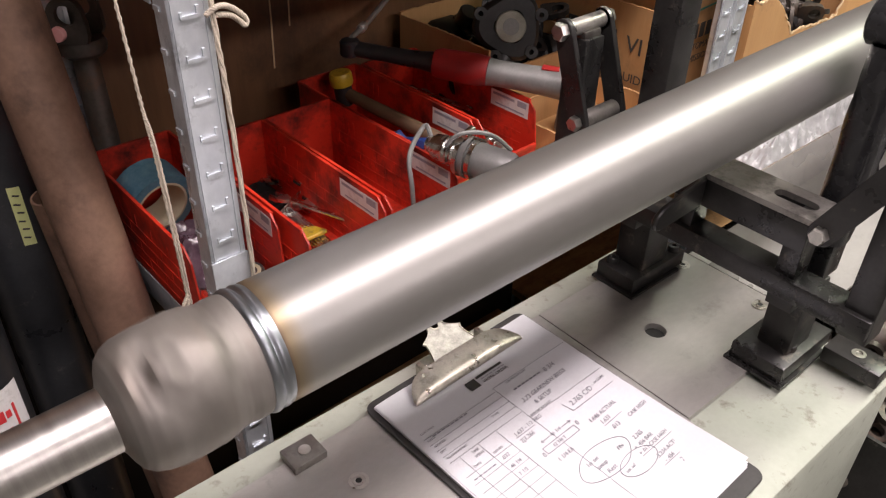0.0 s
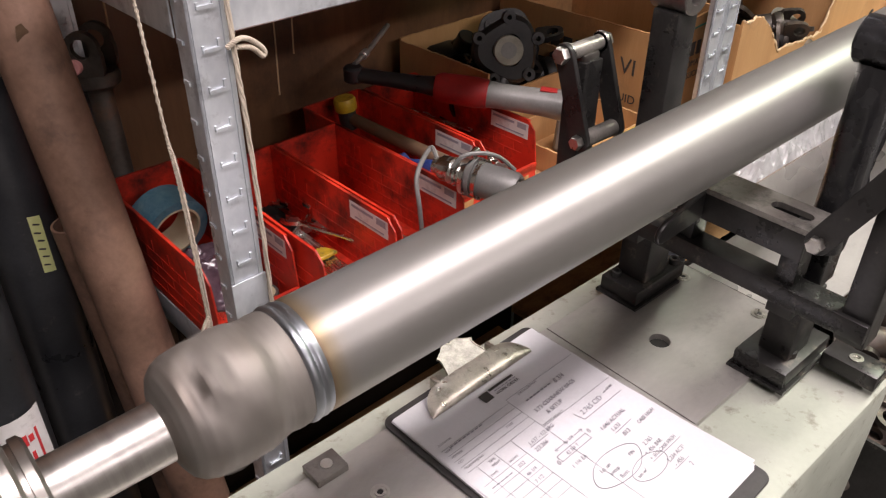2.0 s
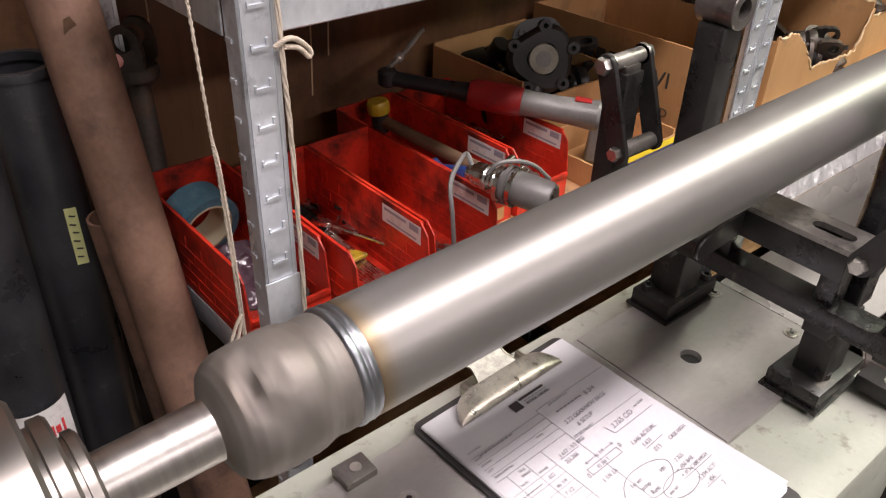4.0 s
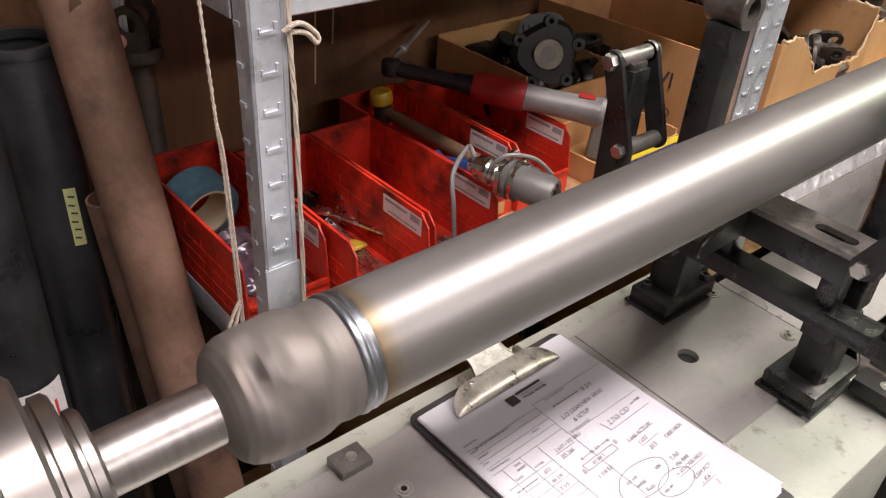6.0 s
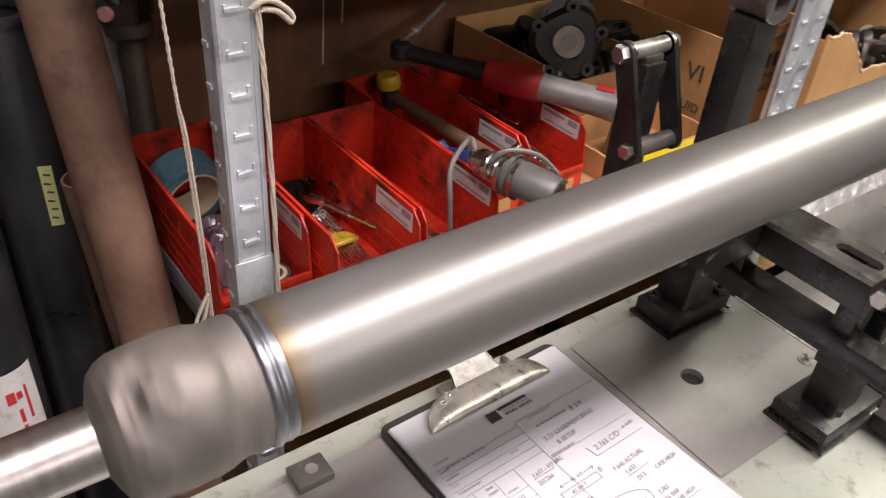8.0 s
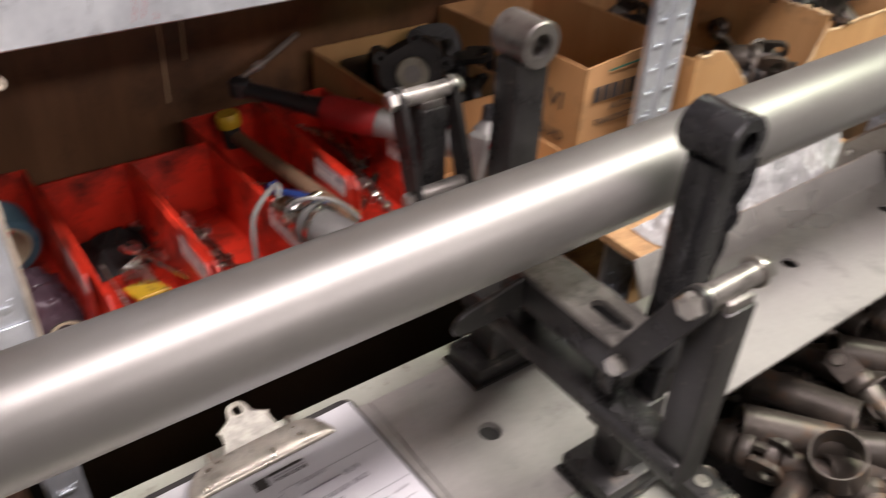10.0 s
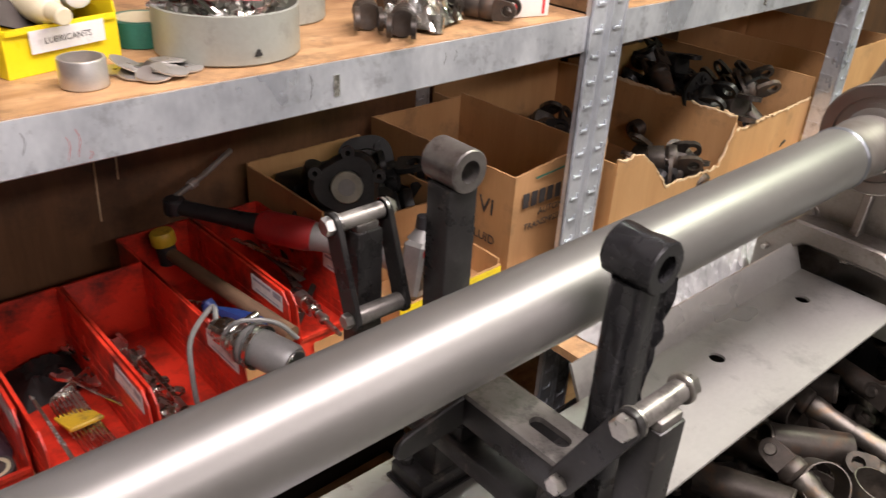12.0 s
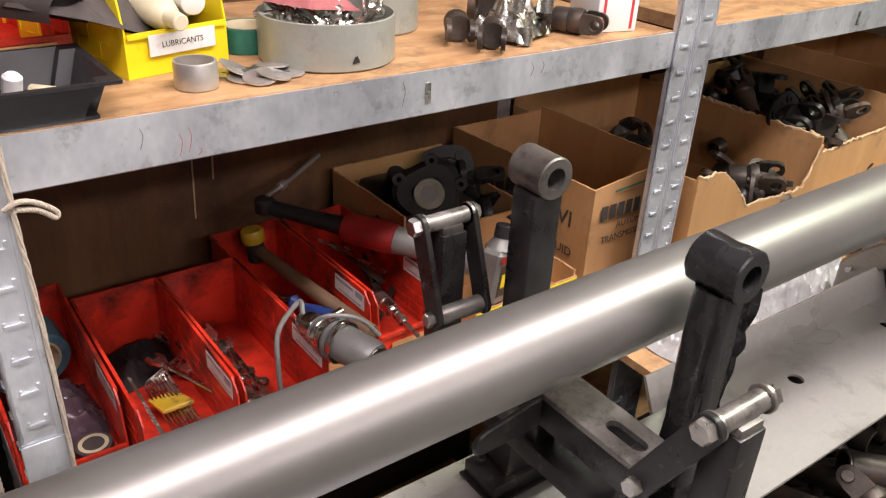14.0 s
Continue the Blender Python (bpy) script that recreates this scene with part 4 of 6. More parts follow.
    for k in range(4):
        a = pose(0, 0, 0, 0, 0, rnd.uniform(-0.6, 0.6))
        part("sheet", B(0.0 - 0.002 * rnd.random(), 0.2155, -0.279 - 0.003 * rnd.random(), 0.004, -0.0055 + 0.0012 * k, -0.0046 + 0.0012 * k, None, PAPER @ a), M_PAPER, p)
    # top sheet with a lifting corner
    own = bmesh.new()
    g = [[own.verts.new((0.2155 * i / 24, 0.004 - 0.283 * j / 30, 0.0 + 0.007 * max(0, (i / 24 + j / 30 - 1.45)) ** 1.5 * 2 + 0.0007 * noise.noise(Vector((i * 0.2, j * 0.2, 3))))) for j in range(31)] for i in range(25)]
    for a, b in zip(g, g[1:]):
        for q in zip(a, b, b[1:], a[1:]):
            own.faces.new(q)
    own.transform(PAPER)
    top = part("top_sheet", own, M_PAPER, p, "printed form with pencil notes and sums")
    z = 0.0012

    def line(u0, v0, u1, v1, w=0.0004, mat=M_PRINT):
        d = Vector((u1 - u0, v0 - v1))
        m = PAPER @ Matrix.Translation((u0, -v0, z)) @ Matrix.Rotation(math.atan2(d.y, d.x), 4, "Z")
        return B(0, d.length, -w / 2, w / 2, -0.0001, 0.0001, None, m)

    def lines(name, segs, w=0.0004, mat=M_PRINT):
        for s in segs:
            part(name, line(*s, w), mat, top)
    lines("ruling", [(0.104, 0.057, 0.212, 0.058), (0.104, 0.057, 0.104, 0.270), (0.104, 0.109, 0.212, 0.110), (0.006, 0.062, 0.104, 0.062), (0.006, 0.071, 0.104, 0.071),
                     (0.006, 0.080, 0.104, 0.080), (0.006, 0.089, 0.104, 0.089), (0.006, 0.098, 0.104, 0.098), (0.018, 0.098, 0.018, 0.270), (0.042, 0.098, 0.042, 0.270), (0.066, 0.098, 0.066, 0.270),
                     (0.006, 0.120, 0.066, 0.120), (0.006, 0.131, 0.066, 0.131), (0.006, 0.142, 0.066, 0.142), (0.006, 0.153, 0.066, 0.153), (0.006, 0.164, 0.066, 0.164), (0.006, 0.175, 0.066, 0.175)])
    lines("pencil_line", [(0.140, 0.118, 0.143, 0.131), (0.143, 0.131, 0.205, 0.131), (0.083, 0.143, 0.128, 0.143), (0.083, 0.151, 0.128, 0.151), (0.083, 0.143, 0.083, 0.151), (0.128, 0.143, 0.128, 0.151),
                          (0.088, 0.137, 0.100, 0.137), (0.118, 0.137, 0.130, 0.137), (0.088, 0.137, 0.091, 0.135), (0.088, 0.137, 0.091, 0.139), (0.130, 0.137, 0.127, 0.135), (0.130, 0.137, 0.127, 0.139),
                          (0.150, 0.164, 0.178, 0.163), (0.147, 0.211, 0.200, 0.211), (0.154, 0.231, 0.212, 0.231), (0.074, 0.118, 0.100, 0.118)], 0.0006, M_PENCIL)
    loop = [PAPER @ Vector((0.118 + 0.034 * math.cos(a) + 0.002 * math.sin(3 * a), -0.190 + 0.017 * math.sin(a), z)) for a in (2 * math.pi * k / 48 for k in range(49))]
    part("pencil_loop", sweep(loop, 0.0003, 4), M_PENCIL, top)
    loop = [PAPER @ Vector((0.140 + 0.024 * math.cos(a), -0.212 + 0.012 * math.sin(a), z)) for a in (2 * math.pi * k / 40 for k in range(41))]
    part("pencil_loop", sweep(loop, 0.0003, 4), M_PENCIL, top)
    for body, u, v, s in (("WORK ORDER", 0.104, 0.0455, 0.0052), ("JOB DESCRIPTION", 0.120, 0.061, 0.0036), ("DEPOSIT REQUEST", 0.106, 0.1085, 0.0036), ("CUSTOMER", 0.008, 0.056, 0.0034), ("NAME", 0.008, 0.0665, 0.0034),
                          ("ADDRESS", 0.008, 0.0755, 0.0034), ("CITY", 0.008, 0.0845, 0.0034), ("STATE", 0.076, 0.0845, 0.0034), ("TELEPHONE NO.", 0.008, 0.0935, 0.0034), ("TIME", 0.030, 0.104, 0.0040), ("SPENT", 0.029, 0.1095, 0.0040),
                          ("DATE", 0.020, 0.117, 0.0036), ("HOURS", 0.045, 0.117, 0.0036)):
        part("print", letters(body, s, uv(u, v, z), 0.0002), M_INK if s > 0.005 else M_PRINT, top)
    for body, u, v, s in (("8 3/4", 0.163, 0.076, 0.0085), ("3.73 GEAR/NEW BRGS", 0.114, 0.091, 0.0074), ("& SETUP", 0.122, 0.1005, 0.0074), ("2.765 C/D", 0.147, 0.126, 0.0088), ("on GEAR", 0.188, 0.121, 0.0045),
                          ("1.637 - 1/2 BRG", 0.075, 0.1165, 0.0064), ("2|3.266", 0.074, 0.126, 0.0068), ("46 1/4", 0.101, 0.139, 0.0062), ("42 3/4 T", 0.093, 0.1495, 0.0058), ("0", 0.077, 0.152, 0.008), ("0", 0.131, 0.146, 0.008),
                          ("1.646 ACTUAL", 0.143, 0.153, 0.0070), ("1.633", 0.150, 0.1615, 0.0068), (".013", 0.153, 0.173, 0.0074), ("CASE HIGH", 0.178, 0.173, 0.0062), ("1 1/4 EA", 0.084, 0.164, 0.0068),
                          ("2.765", 0.158, 0.194, 0.0066), ("+ .456 BAR", 0.149, 0.2025, 0.0064), ("+ .013 CASE HIGH", 0.147, 0.2095, 0.0060), ("3.234 ACTUAL", 0.157, 0.2225, 0.0066), ("- .456", 0.158, 0.2300, 0.0066), ("2.779", 0.170, 0.2400, 0.0076),
                          (".032", 0.046, 0.128, 0.0062), ("46 1/4", 0.045, 0.140, 0.006), ("7 1/2", 0.045, 0.151, 0.006), ("1st set", 0.098, 0.186, 0.0066), ("setup", 0.104, 0.194, 0.0066), ("Rest", 0.108, 0.203, 0.0072), ("FIN", 0.136, 0.192, 0.0060), ("set w/", 0.120, 0.214, 0.006)):
        part("pencil_writing", letters(body, s, uv(u, v, z) @ Matrix.Rotation(0.03, 4, "Z"), 0.0002, 0.18, 0.92), M_PENCIL, top)
    # unreadable or private words and the printed mark as plain shapes
    part("printed_mark", join(B(0.086, 0.099, -0.046, -0.034, z - 0.0001, z + 0.0001, None, PAPER), B(0.101, 0.138, -0.0365, -0.0335, z - 0.0001, z + 0.0001, None, PAPER)), M_INK, top, "dark printed emblem")
    for u0, u1, v, h in ((0.119, 0.156, 0.0745, 0.0055), (0.016, 0.058, 0.0655, 0.0045), (0.105, 0.135, 0.040, 0.0018), (0.010, 0.034, 0.128, 0.004)):
        bm, u = None, u0
        while u < u1:
            bm = B(u, u + 0.0042, -v - 0.0003 + 0.3 * h, -v + 0.55 * h, z - 0.0001, z + 0.0001, bm, PAPER)
            u += 0.0058
        part("illegible_word", bm, M_PENCIL, top)


clipboard()


# ---- red bins ----
BIN_W, BIN_L, BIN_H = 0.107, 0.278, 0.105


def bin_mesh(w, l, h, lip):
    YZ = Matrix(((0, 0, 1, 0), (1, 0, 0, 0), (0, 1, 0, 0), (0, 0, 0, 1)))
    side = [(0, 0), (l, 0), (l, h), (0.020, h), (0.006, h * 0.86), (0, lip)]
    bm = None
    for x in (-w / 2, w / 2 - 0.0022):
        bm = prism(side, x, x + 0.0022, YZ, bm)
        xo = x - 0.0016 if x < 0 else x + 0.0022
        B(xo, xo + 0.0016, 0.018, l, h - 0.006, h, bm)
        # brick-pattern ribs
        for row in range(4):
            z = 0.012 + 0.017 * row
            B(x - 0.0007, x + 0.0029, 0.03, l - 0.02, z, z + 0.001, bm)
            for k in range(6):
                y = 0.045 + 0.042 * k + (0.02 if row % 2 else 0)
                B(x - 0.0007, x + 0.0029, y, y + 0.001, z, min(h - 0.008, z + 0.017), bm)
    B(-w / 2 + 0.0022, w / 2 - 0.0022, 0, l, 0, 0.0022, bm)
    B(-w / 2 + 0.0022, w / 2 - 0.0022, l - 0.0022, l, 0.0022, h, bm)
    B(-w / 2 + 0.0022, w / 2 - 0.0022, l, l + 0.0016, h - 0.006, h, bm)
    B(-w / 2 + 0.0022, w / 2 - 0.0022, 0, 0.0022, 0.0022, lip, bm)
    B(-w / 2 + 0.0022, w / 2 - 0.0022, -0.003, 0, lip - 0.005, lip, bm)
    return bm


def red_bin(x, y, turn=0.0, label="red plastic shelf bin holding tools"):
    b = thing("parts_bin", label, "storage bin", None, "red parts bins")
    part("shell", bin_mesh(BIN_W, BIN_L, BIN_H, 0.042), M_RED, b)
    for sx in (1,):
        xs = BIN_W / 2 - 0.0026
        lab = part("label", B(xs - 0.0003, xs, 0.018, 0.094, 0.073, 0.098), M_LABEL, b, "white printed stock label")
        part("bar_code", join(join(B(xs - 0.0005, xs - 0.0003, 0.022, 0.040, 0.087, 0.096), B(xs - 0.0005, xs - 0.0003, 0.046, 0.090, 0.0905, 0.0945)), B(xs - 0.0005, xs - 0.0003, 0.026, 0.084, 0.0765, 0.0790)), M_PRINT, lab)
    for k in range(3):
        part("rib", B(xs - 0.0006, xs + 0.0002, BIN_L - 0.060 + 0.012 * k, BIN_L - 0.055 + 0.012 * k, 0.070, 0.088), M_RED, b)
    for k in range(7):
        part("rib", B(xs - 0.0006, xs + 0.0002, BIN_L - 0.110 + 0.0125 * k, BIN_L - 0.101 + 0.0125 * k, 0.036, 0.046), M_RED, b)
    card = part("lip_card", B(-0.034, 0.034, -0.0036, -0.0031, 0.008, 0.028), M_CARD, b)
    b.matrix_world = pose(x, y, 0.0022, 0, 0, turn)
    return b


red_bin(-0.341, 0.338, -1.0, "red plastic bin with tape roll, bag and jar")
red_bin(-0.2275, 0.287, -0.5, "red plastic bin with hex keys and picks")
red_bin(-0.1140, 0.285, 0.0, "red plastic bin half full of spanners")
red_bin(-0.0045, 0.364, 0.8, "red plastic bin with a hammer and screwdriver")
red_bin(0.108, 0.358, 0.5, "red plastic bin with air fittings and a power ratchet")


def tape_roll(x, y, z, r, w, mat, label, m, name="tape_roll"):
    t = thing(name, label, "tape roll", pose(x, y, z))
    part("tape", lathe([(-w / 2, r * 0.76), (-w / 2, r), (w / 2, r), (w / 2, r * 0.76)], 48, m, close=True), mat, t)
    part("core", lathe([(-w / 2 - 0.0005, r * 0.70), (-w / 2 - 0.0005, r * 0.76), (w / 2 + 0.0005, r * 0.76), (w / 2 + 0.0005, r * 0.70)], 48, m, close=True), M_CREAM, t)


tape_roll(-0.340, 0.556, 0.0125, 0.047, 0.042, M_BLUETAPE, "roll of blue cloth tape standing in the bin", pose(-0.344, 0.552, 0.0560, 0, 12, -84))


def bin_contents():
    b = thing("plastic_bag", "crumpled clear plastic bag in the bin", "bag", pose(-0.335, 0.46, 0.0045))
    part("film", crumpled(0.085, 0.13, 0.05, 3, 30, 40, 26, pose(-0.335, 0.462, 0.0055)), M_PURPLE, b)
    j = thing("round_tin", "small round tin with a printed lid", "tin", pose(-0.316, 0.378, 0.0045))
    part("body", rod((-0.316, 0.378, 0.0045), (-0.316, 0.378, 0.023), 0.021, 36, chamfer=0.001), M_BLACK, j)
    lid = part("lid", rod((-0.316, 0.378, 0.0232), (-0.316, 0.378, 0.0265), 0.0205, 36, chamfer=0.0008), M_CLOTH, j, "dark lid with pale printed ring")
    part("print_ring", lathe([(0, 0.012), (0.0002, 0.012), (0.0002, 0.0165), (0, 0.0165)], 36, pose(-0.316, 0.378, 0.0266, 0, -90, 0)), M_CREAM, lid)
    rg = thing("steel_ring", "small steel ring in the bin", "ring", pose(-0.355, 0.402, 0.0045))
    part("ring", lathe([(0, 0.013), (0, 0.017), (0.012, 0.017), (0.012, 0.013)], 32, pose(-0.355, 0.402, 0.0046, 0, -90, 0), close=True), M_ZINC, rg)
    # hex key set in a yellow holder
    h = thing("hex_key_set", "set of steel hex keys in a yellow holder", "hex keys", pose(-0.21, 0.37, 0.0045))
    part("holder", prism([(-0.019, -0.012), (0.021, -0.017), (0.019, 0.022), (-0.017, 0.026)], 0.022, 0.028, pose(-0.219, 0.397, 0.0, -6, 4, 12), bevel=0.0015), M_OLDYELLOW, h, "scuffed yellow plastic holder")
    for k in range(8):
        x = -0.235 + 0.0046 * k
        r = 0.0011 + 0.00016 * k
        part("key", sweep([(x + 0.010, 0.327, 0.009 + r), (x + 0.004, 0.372, 0.017), (x, 0.412, 0.025), (x - 0.001, 0.442 + 0.002 * k, 0.030), (x + 0.003, 0.448 + 0.002 * k, 0.032), (x + 0.026, 0.458 + 0.0025 * k, 0.036)], r, 6), M_ZINC, h)
    sc = thing("steel_scriber", "thin flat steel tool standing in the bin", "scriber", pose(-0.262, 0.35, 0.0045))
    part("blade", prism([(-0.003, 0), (0.003, 0), (0.002, 0.13), (-0.001, 0.135)], 0, 0.0022, axis((-0.245, 0.305, 0.014), (-0.2560, 0.43, 0.060)) @ pose(0, 0, 0, 0, 0, -90)), M_ZINC, sc)
    rag = thing("dark_rag", "dark crumpled shop rag in the bin", "rag", pose(-0.22, 0.53, 0.0045))
    part("cloth", crumpled(0.085, 0.10, 0.034, 8, 24, 24, 30, pose(-0.215, 0.52, 0.0055)), M_OILRAG, rag)


bin_contents()


def spanner(m, L, r, label="open-ended chrome spanner in the bin"):
    s = thing("spanner", label, "spanner", None, "loose spanners")
    part("shank", prism([(0.01, -0.0035), (L - 0.01, -0.0035), (L - 0.01, 0.0035), (0.01, 0.0035)], 0, 0.004, None, None, 0.001), M_ZINC, s)
    part("ring_end", ring_plate(lambda a: r, lambda a: 0.62 * r, -0.001, 0.005, Matrix.Translation((0, 0, 0)), None, 24), M_ZINC, s)
    jaw = [(L - 0.012, -0.005), (L, -r), (L + 1.1 * r, -0.9 * r), (L + 1.2 * r, -0.45 * r), (L + 0.25 * r, -0.40 * r), (L + 0.25 * r, 0.40 * r), (L + 1.2 * r, 0.45 * r), (L + 1.1 * r, 0.9 * r), (L, r), (L - 0.012, 0.005)]
    part("jaw", prism(jaw, -0.0005, 0.0045), M_ZINC, s)
    s.matrix_world = m
    return s


rnd = random.Random(11)
first_spanner = spanner(pose(-0.118, 0.33, 0.0075, 0, 0, 96), 0.15, 0.011)
for k in range(13):
    copy_thing(first_spanner, pose(-0.154 + rnd.uniform(0, 0.080), 0.310 + rnd.uniform(0, 0.10), 0.009 + 0.0026 * k, rnd.uniform(-7, 7), rnd.uniform(-7, 4), rnd.uniform(80, 112)))


def hammer():
    h = thing("hammer", "hammer with a yellow face and worn wooden handle", "hammer", pose(0.02, 0.5, 0.0045))
    part("handle", sweep(curve([(0.040, 0.352, 0.060), (0.030, 0.40, 0.066), (0.018, 0.46, 0.073), (0.004, 0.53, 0.081), (-0.008, 0.592, 0.089)], 6), 0.0108, 16, None, [1.1 - 0.25 * k / 24 for k in range(25)]), M_HANDLE, h, "worn grey-brown wooden handle")
    part("head", rod((-0.008, 0.598, 0.070), (-0.011, 0.601, 0.101), 0.014, 24, chamfer=0.002), M_DARKIRON, h)
    part("face", lathe([(0, 0), (0, 0.016), (0.003, 0.0175), (0.016, 0.0175), (0.020, 0.0155), (0.020, 0)], 28, axis((-0.011, 0.601, 0.1012), (-0.014, 0.604, 0.130))), M_OLDYELLOW, h, "yellow plastic striking face")
    s = thing("screwdriver", "screwdriver with a fluted dark blue handle", "screwdriver", pose(0.0, 0.45, 0.0045))
    ax_ = axis((-0.022, 0.468, 0.072), (0.010, 0.383, 0.066))
    part("handle", lathe([(0, 0), (0, 0.006), (0.008, 0.011), (0.02, 0.0045), (0.05, 0.0115), (0.075, 0.0145), (0.092, 0.0145), (0.096, 0.011), (0.096, 0)], 24, ax_, None, lambda x, a: 1 + 0.05 * math.cos(6 * a)), M_BLUE, s, "fluted blue handle")
    part("blade", rod((-0.0221, 0.4683, 0.072), (-0.040, 0.56, 0.040), 0.0035, 12), M_ZINC, s)


hammer()


def die_grinder():
    g = thing("die_grinder", "grey die grinder with a hose clamp and cable", "power tool", pose(-0.02, 0.33, 0.06))
    a, b = Vector((-0.074, 0.333, 0.132)), Vector((-0.042, 0.231, 0.128))
    m = axis(a, b)
    part("body", lathe([(0.044, 0), (0.044, 0.0195), (0.048, 0.0215), (0.075, 0.0222), (0.112, 0.0216), (0.118, 0.0185), (0.118, 0)], 36, m), M_TOOLGREY, g, "pale grey motor body")
    part("collar", lathe([(0.0, 0), (0.0, 0.010), (0.004, 0.0115), (0.010, 0.0115), (0.011, 0.0155), (0.018, 0.0165), (0.024, 0.0165), (0.0275, 0.018), (0.031, 0.017), (0.034, 0.0185), (0.037, 0.017), (0.040, 0.0185), (0.0435, 0.0175), (0.0435, 0)], 36, m), M_ZINC, g, "ribbed metal collar")
    for k, x in enumerate((0.046, 0.055, 0.064)):
        part("band", lathe([(x, 0.0236), (x, 0.0255), (x + 0.006, 0.0262), (x + 0.006, 0.0245)], 36, m @ Matrix.Rotation(0.4 * k, 4, "X"), close=True), M_ZINC if k != 1 else M_TOOLGREY, g, "steel hose clamp band")
    part("clamp_screw", rod(m @ Vector((0.052, -0.006, 0.030)), m @ Vector((0.052, 0.014, 0.030)), 0.0048, 16), M_ZINC, g)
    part("tail_plate", lathe([(0.1182, 0), (0.1182, 0.0165), (0.1195, 0.0155), (0.1195, 0)], 24, m), M_ZINC, g)
    part("cable", sweep(curve([m @ Vector((0.004, 0.0, 0.010)), m @ Vector((-0.012, 0.010, 0.016)), (-0.102, 0.335, 0.126), (-0.113, 0.318, 0.090), (-0.112, 0.312, 0.040), (-0.100, 0.318, 0.018)], 8), 0.0032, 8), M_TOOLGREY, g, "grey rubber cable")
    part("cable", sweep(curve([m @ Vector((0.036, -0.020, 0.016)), m @ Vector((0.046, -0.012, 0.031)), m @ Vector((0.062, 0.004, 0.033)), m @ Vector((0.080, 0.020, 0.026)), m @ Vector((0.100, 0.028, 0.010))], 6), 0.0028, 8), M_TOOLGREY, g)


die_grinder()


def ratchet():
    r = thing("angle_ratchet", "cordless angle ratchet with red and grey body", "power tool", pose(0.12, 0.5, 0.07))
    head, end = Vector((0.016, 0.614, 0.148)), Vector((0.186, 0.368, 0.130))
    m = axis(head, end) @ Matrix.Scale(1.1, 4, Vector((1, 0, 0)))
    part("neck", lathe([(0.0, 0), (0.0, 0.011), (0.012, 0.012), (0.05, 0.0115), (0.10, 0.0135), (0.118, 0.016), (0.118, 0)], 28, m), M_DARKPLASTIC, r, "black gear neck")
    part("head", rod(head + Vector((0, 0, -0.012)), head + Vector((0, 0, 0.013)), 0.0155, 28, chamfer=0.003), M_DARKPLASTIC, r)
    part("body", lathe([(0.1185, 0), (0.1185, 0.019), (0.126, 0.0225), (0.175, 0.0235), (0.192, 0.0215), (0.192, 0)], 32, m), M_TOOLRED, r, "red plastic motor housing")
    for k in range(5):
        part("vent", B(0.158 + 0.0052 * k, 0.1605 + 0.0052 * k, 0.006, 0.0215, 0.012, 0.0205, None, m @ Matrix.Rotation(-0.35, 4, "X")), M_HOLE, r)
    part("grip", lathe([(0.1925, 0), (0.1925, 0.0205), (0.205, 0.019), (0.235, 0.0195), (0.27, 0.021), (0.295, 0.023), (0.300, 0.020), (0.300, 0)], 32, m, None, lambda x, a: 1 + 0.012 * math.sin(900 * x)), M_TOOLGREY, r, "grey ribbed rubber grip")
    part("red_badge", B(0.262, 0.285, -0.008, 0.008, 0.0195, 0.0222, None, m, 0.001), M_TOOLRED, r)
    bit = part("extension", rod(head + Vector((0.006, 0.004, 0.013)), (0.075, 0.646, 0.166), 0.0042, 12), M_SATIN, r)
    part("socket", rod((0.050, 0.633, 0.1635), (0.063, 0.640, 0.165), 0.007, 16, chamfer=0.001), M_SATIN, bit)
    part("shank", rod((0.075, 0.646, 0.166), (0.148, 0.688, 0.178), 0.0042, 10), M_SATIN, bit)


ratchet()


def fittings():
    f = thing("air_fitting", "brass and steel air hose coupling in the bin", "air fitting", pose(0.1, 0.4, 0.05))
    m = axis((0.103, 0.445, 0.055), (0.100, 0.330, 0.046))
    part("coupling", lathe([(0, 0), (0, 0.008), (0.012, 0.008), (0.013, 0.011), (0.030, 0.011), (0.031, 0.0085), (0.034, 0.0085), (0.034, 0.0115), (0.050, 0.0115), (0.051, 0.007), (0.062, 0.007), (0.062, 0)], 28, m), M_ZINC, f)
    part("plug", lathe([(0.062, 0), (0.062, 0.0055), (0.07, 0.0055), (0.072, 0.0075), (0.078, 0.0075), (0.079, 0.004), (0.115, 0.0032), (0.115, 0)], 20, m), M_BOLT, f)
    for k in range(6):
        p = thing("flat_steel_key", "loose flat steel strip in the bin", "steel strip", pose(0.11, 0.45, 0.02 + 0.005 * k), "steel strips")
        part("strip", prism([(0, -0.006), (0.13, -0.004), (0.135, 0.004), (0, 0.006)], 0, 0.003, pose(0.088 + 0.011 * k, 0.42 + 0.012 * k, 0.018 + 0.008 * k, 4, -6, 40 + 14 * k), None, 0.0008), M_ZINC if k % 2 else M_PILE, p)


fittings()


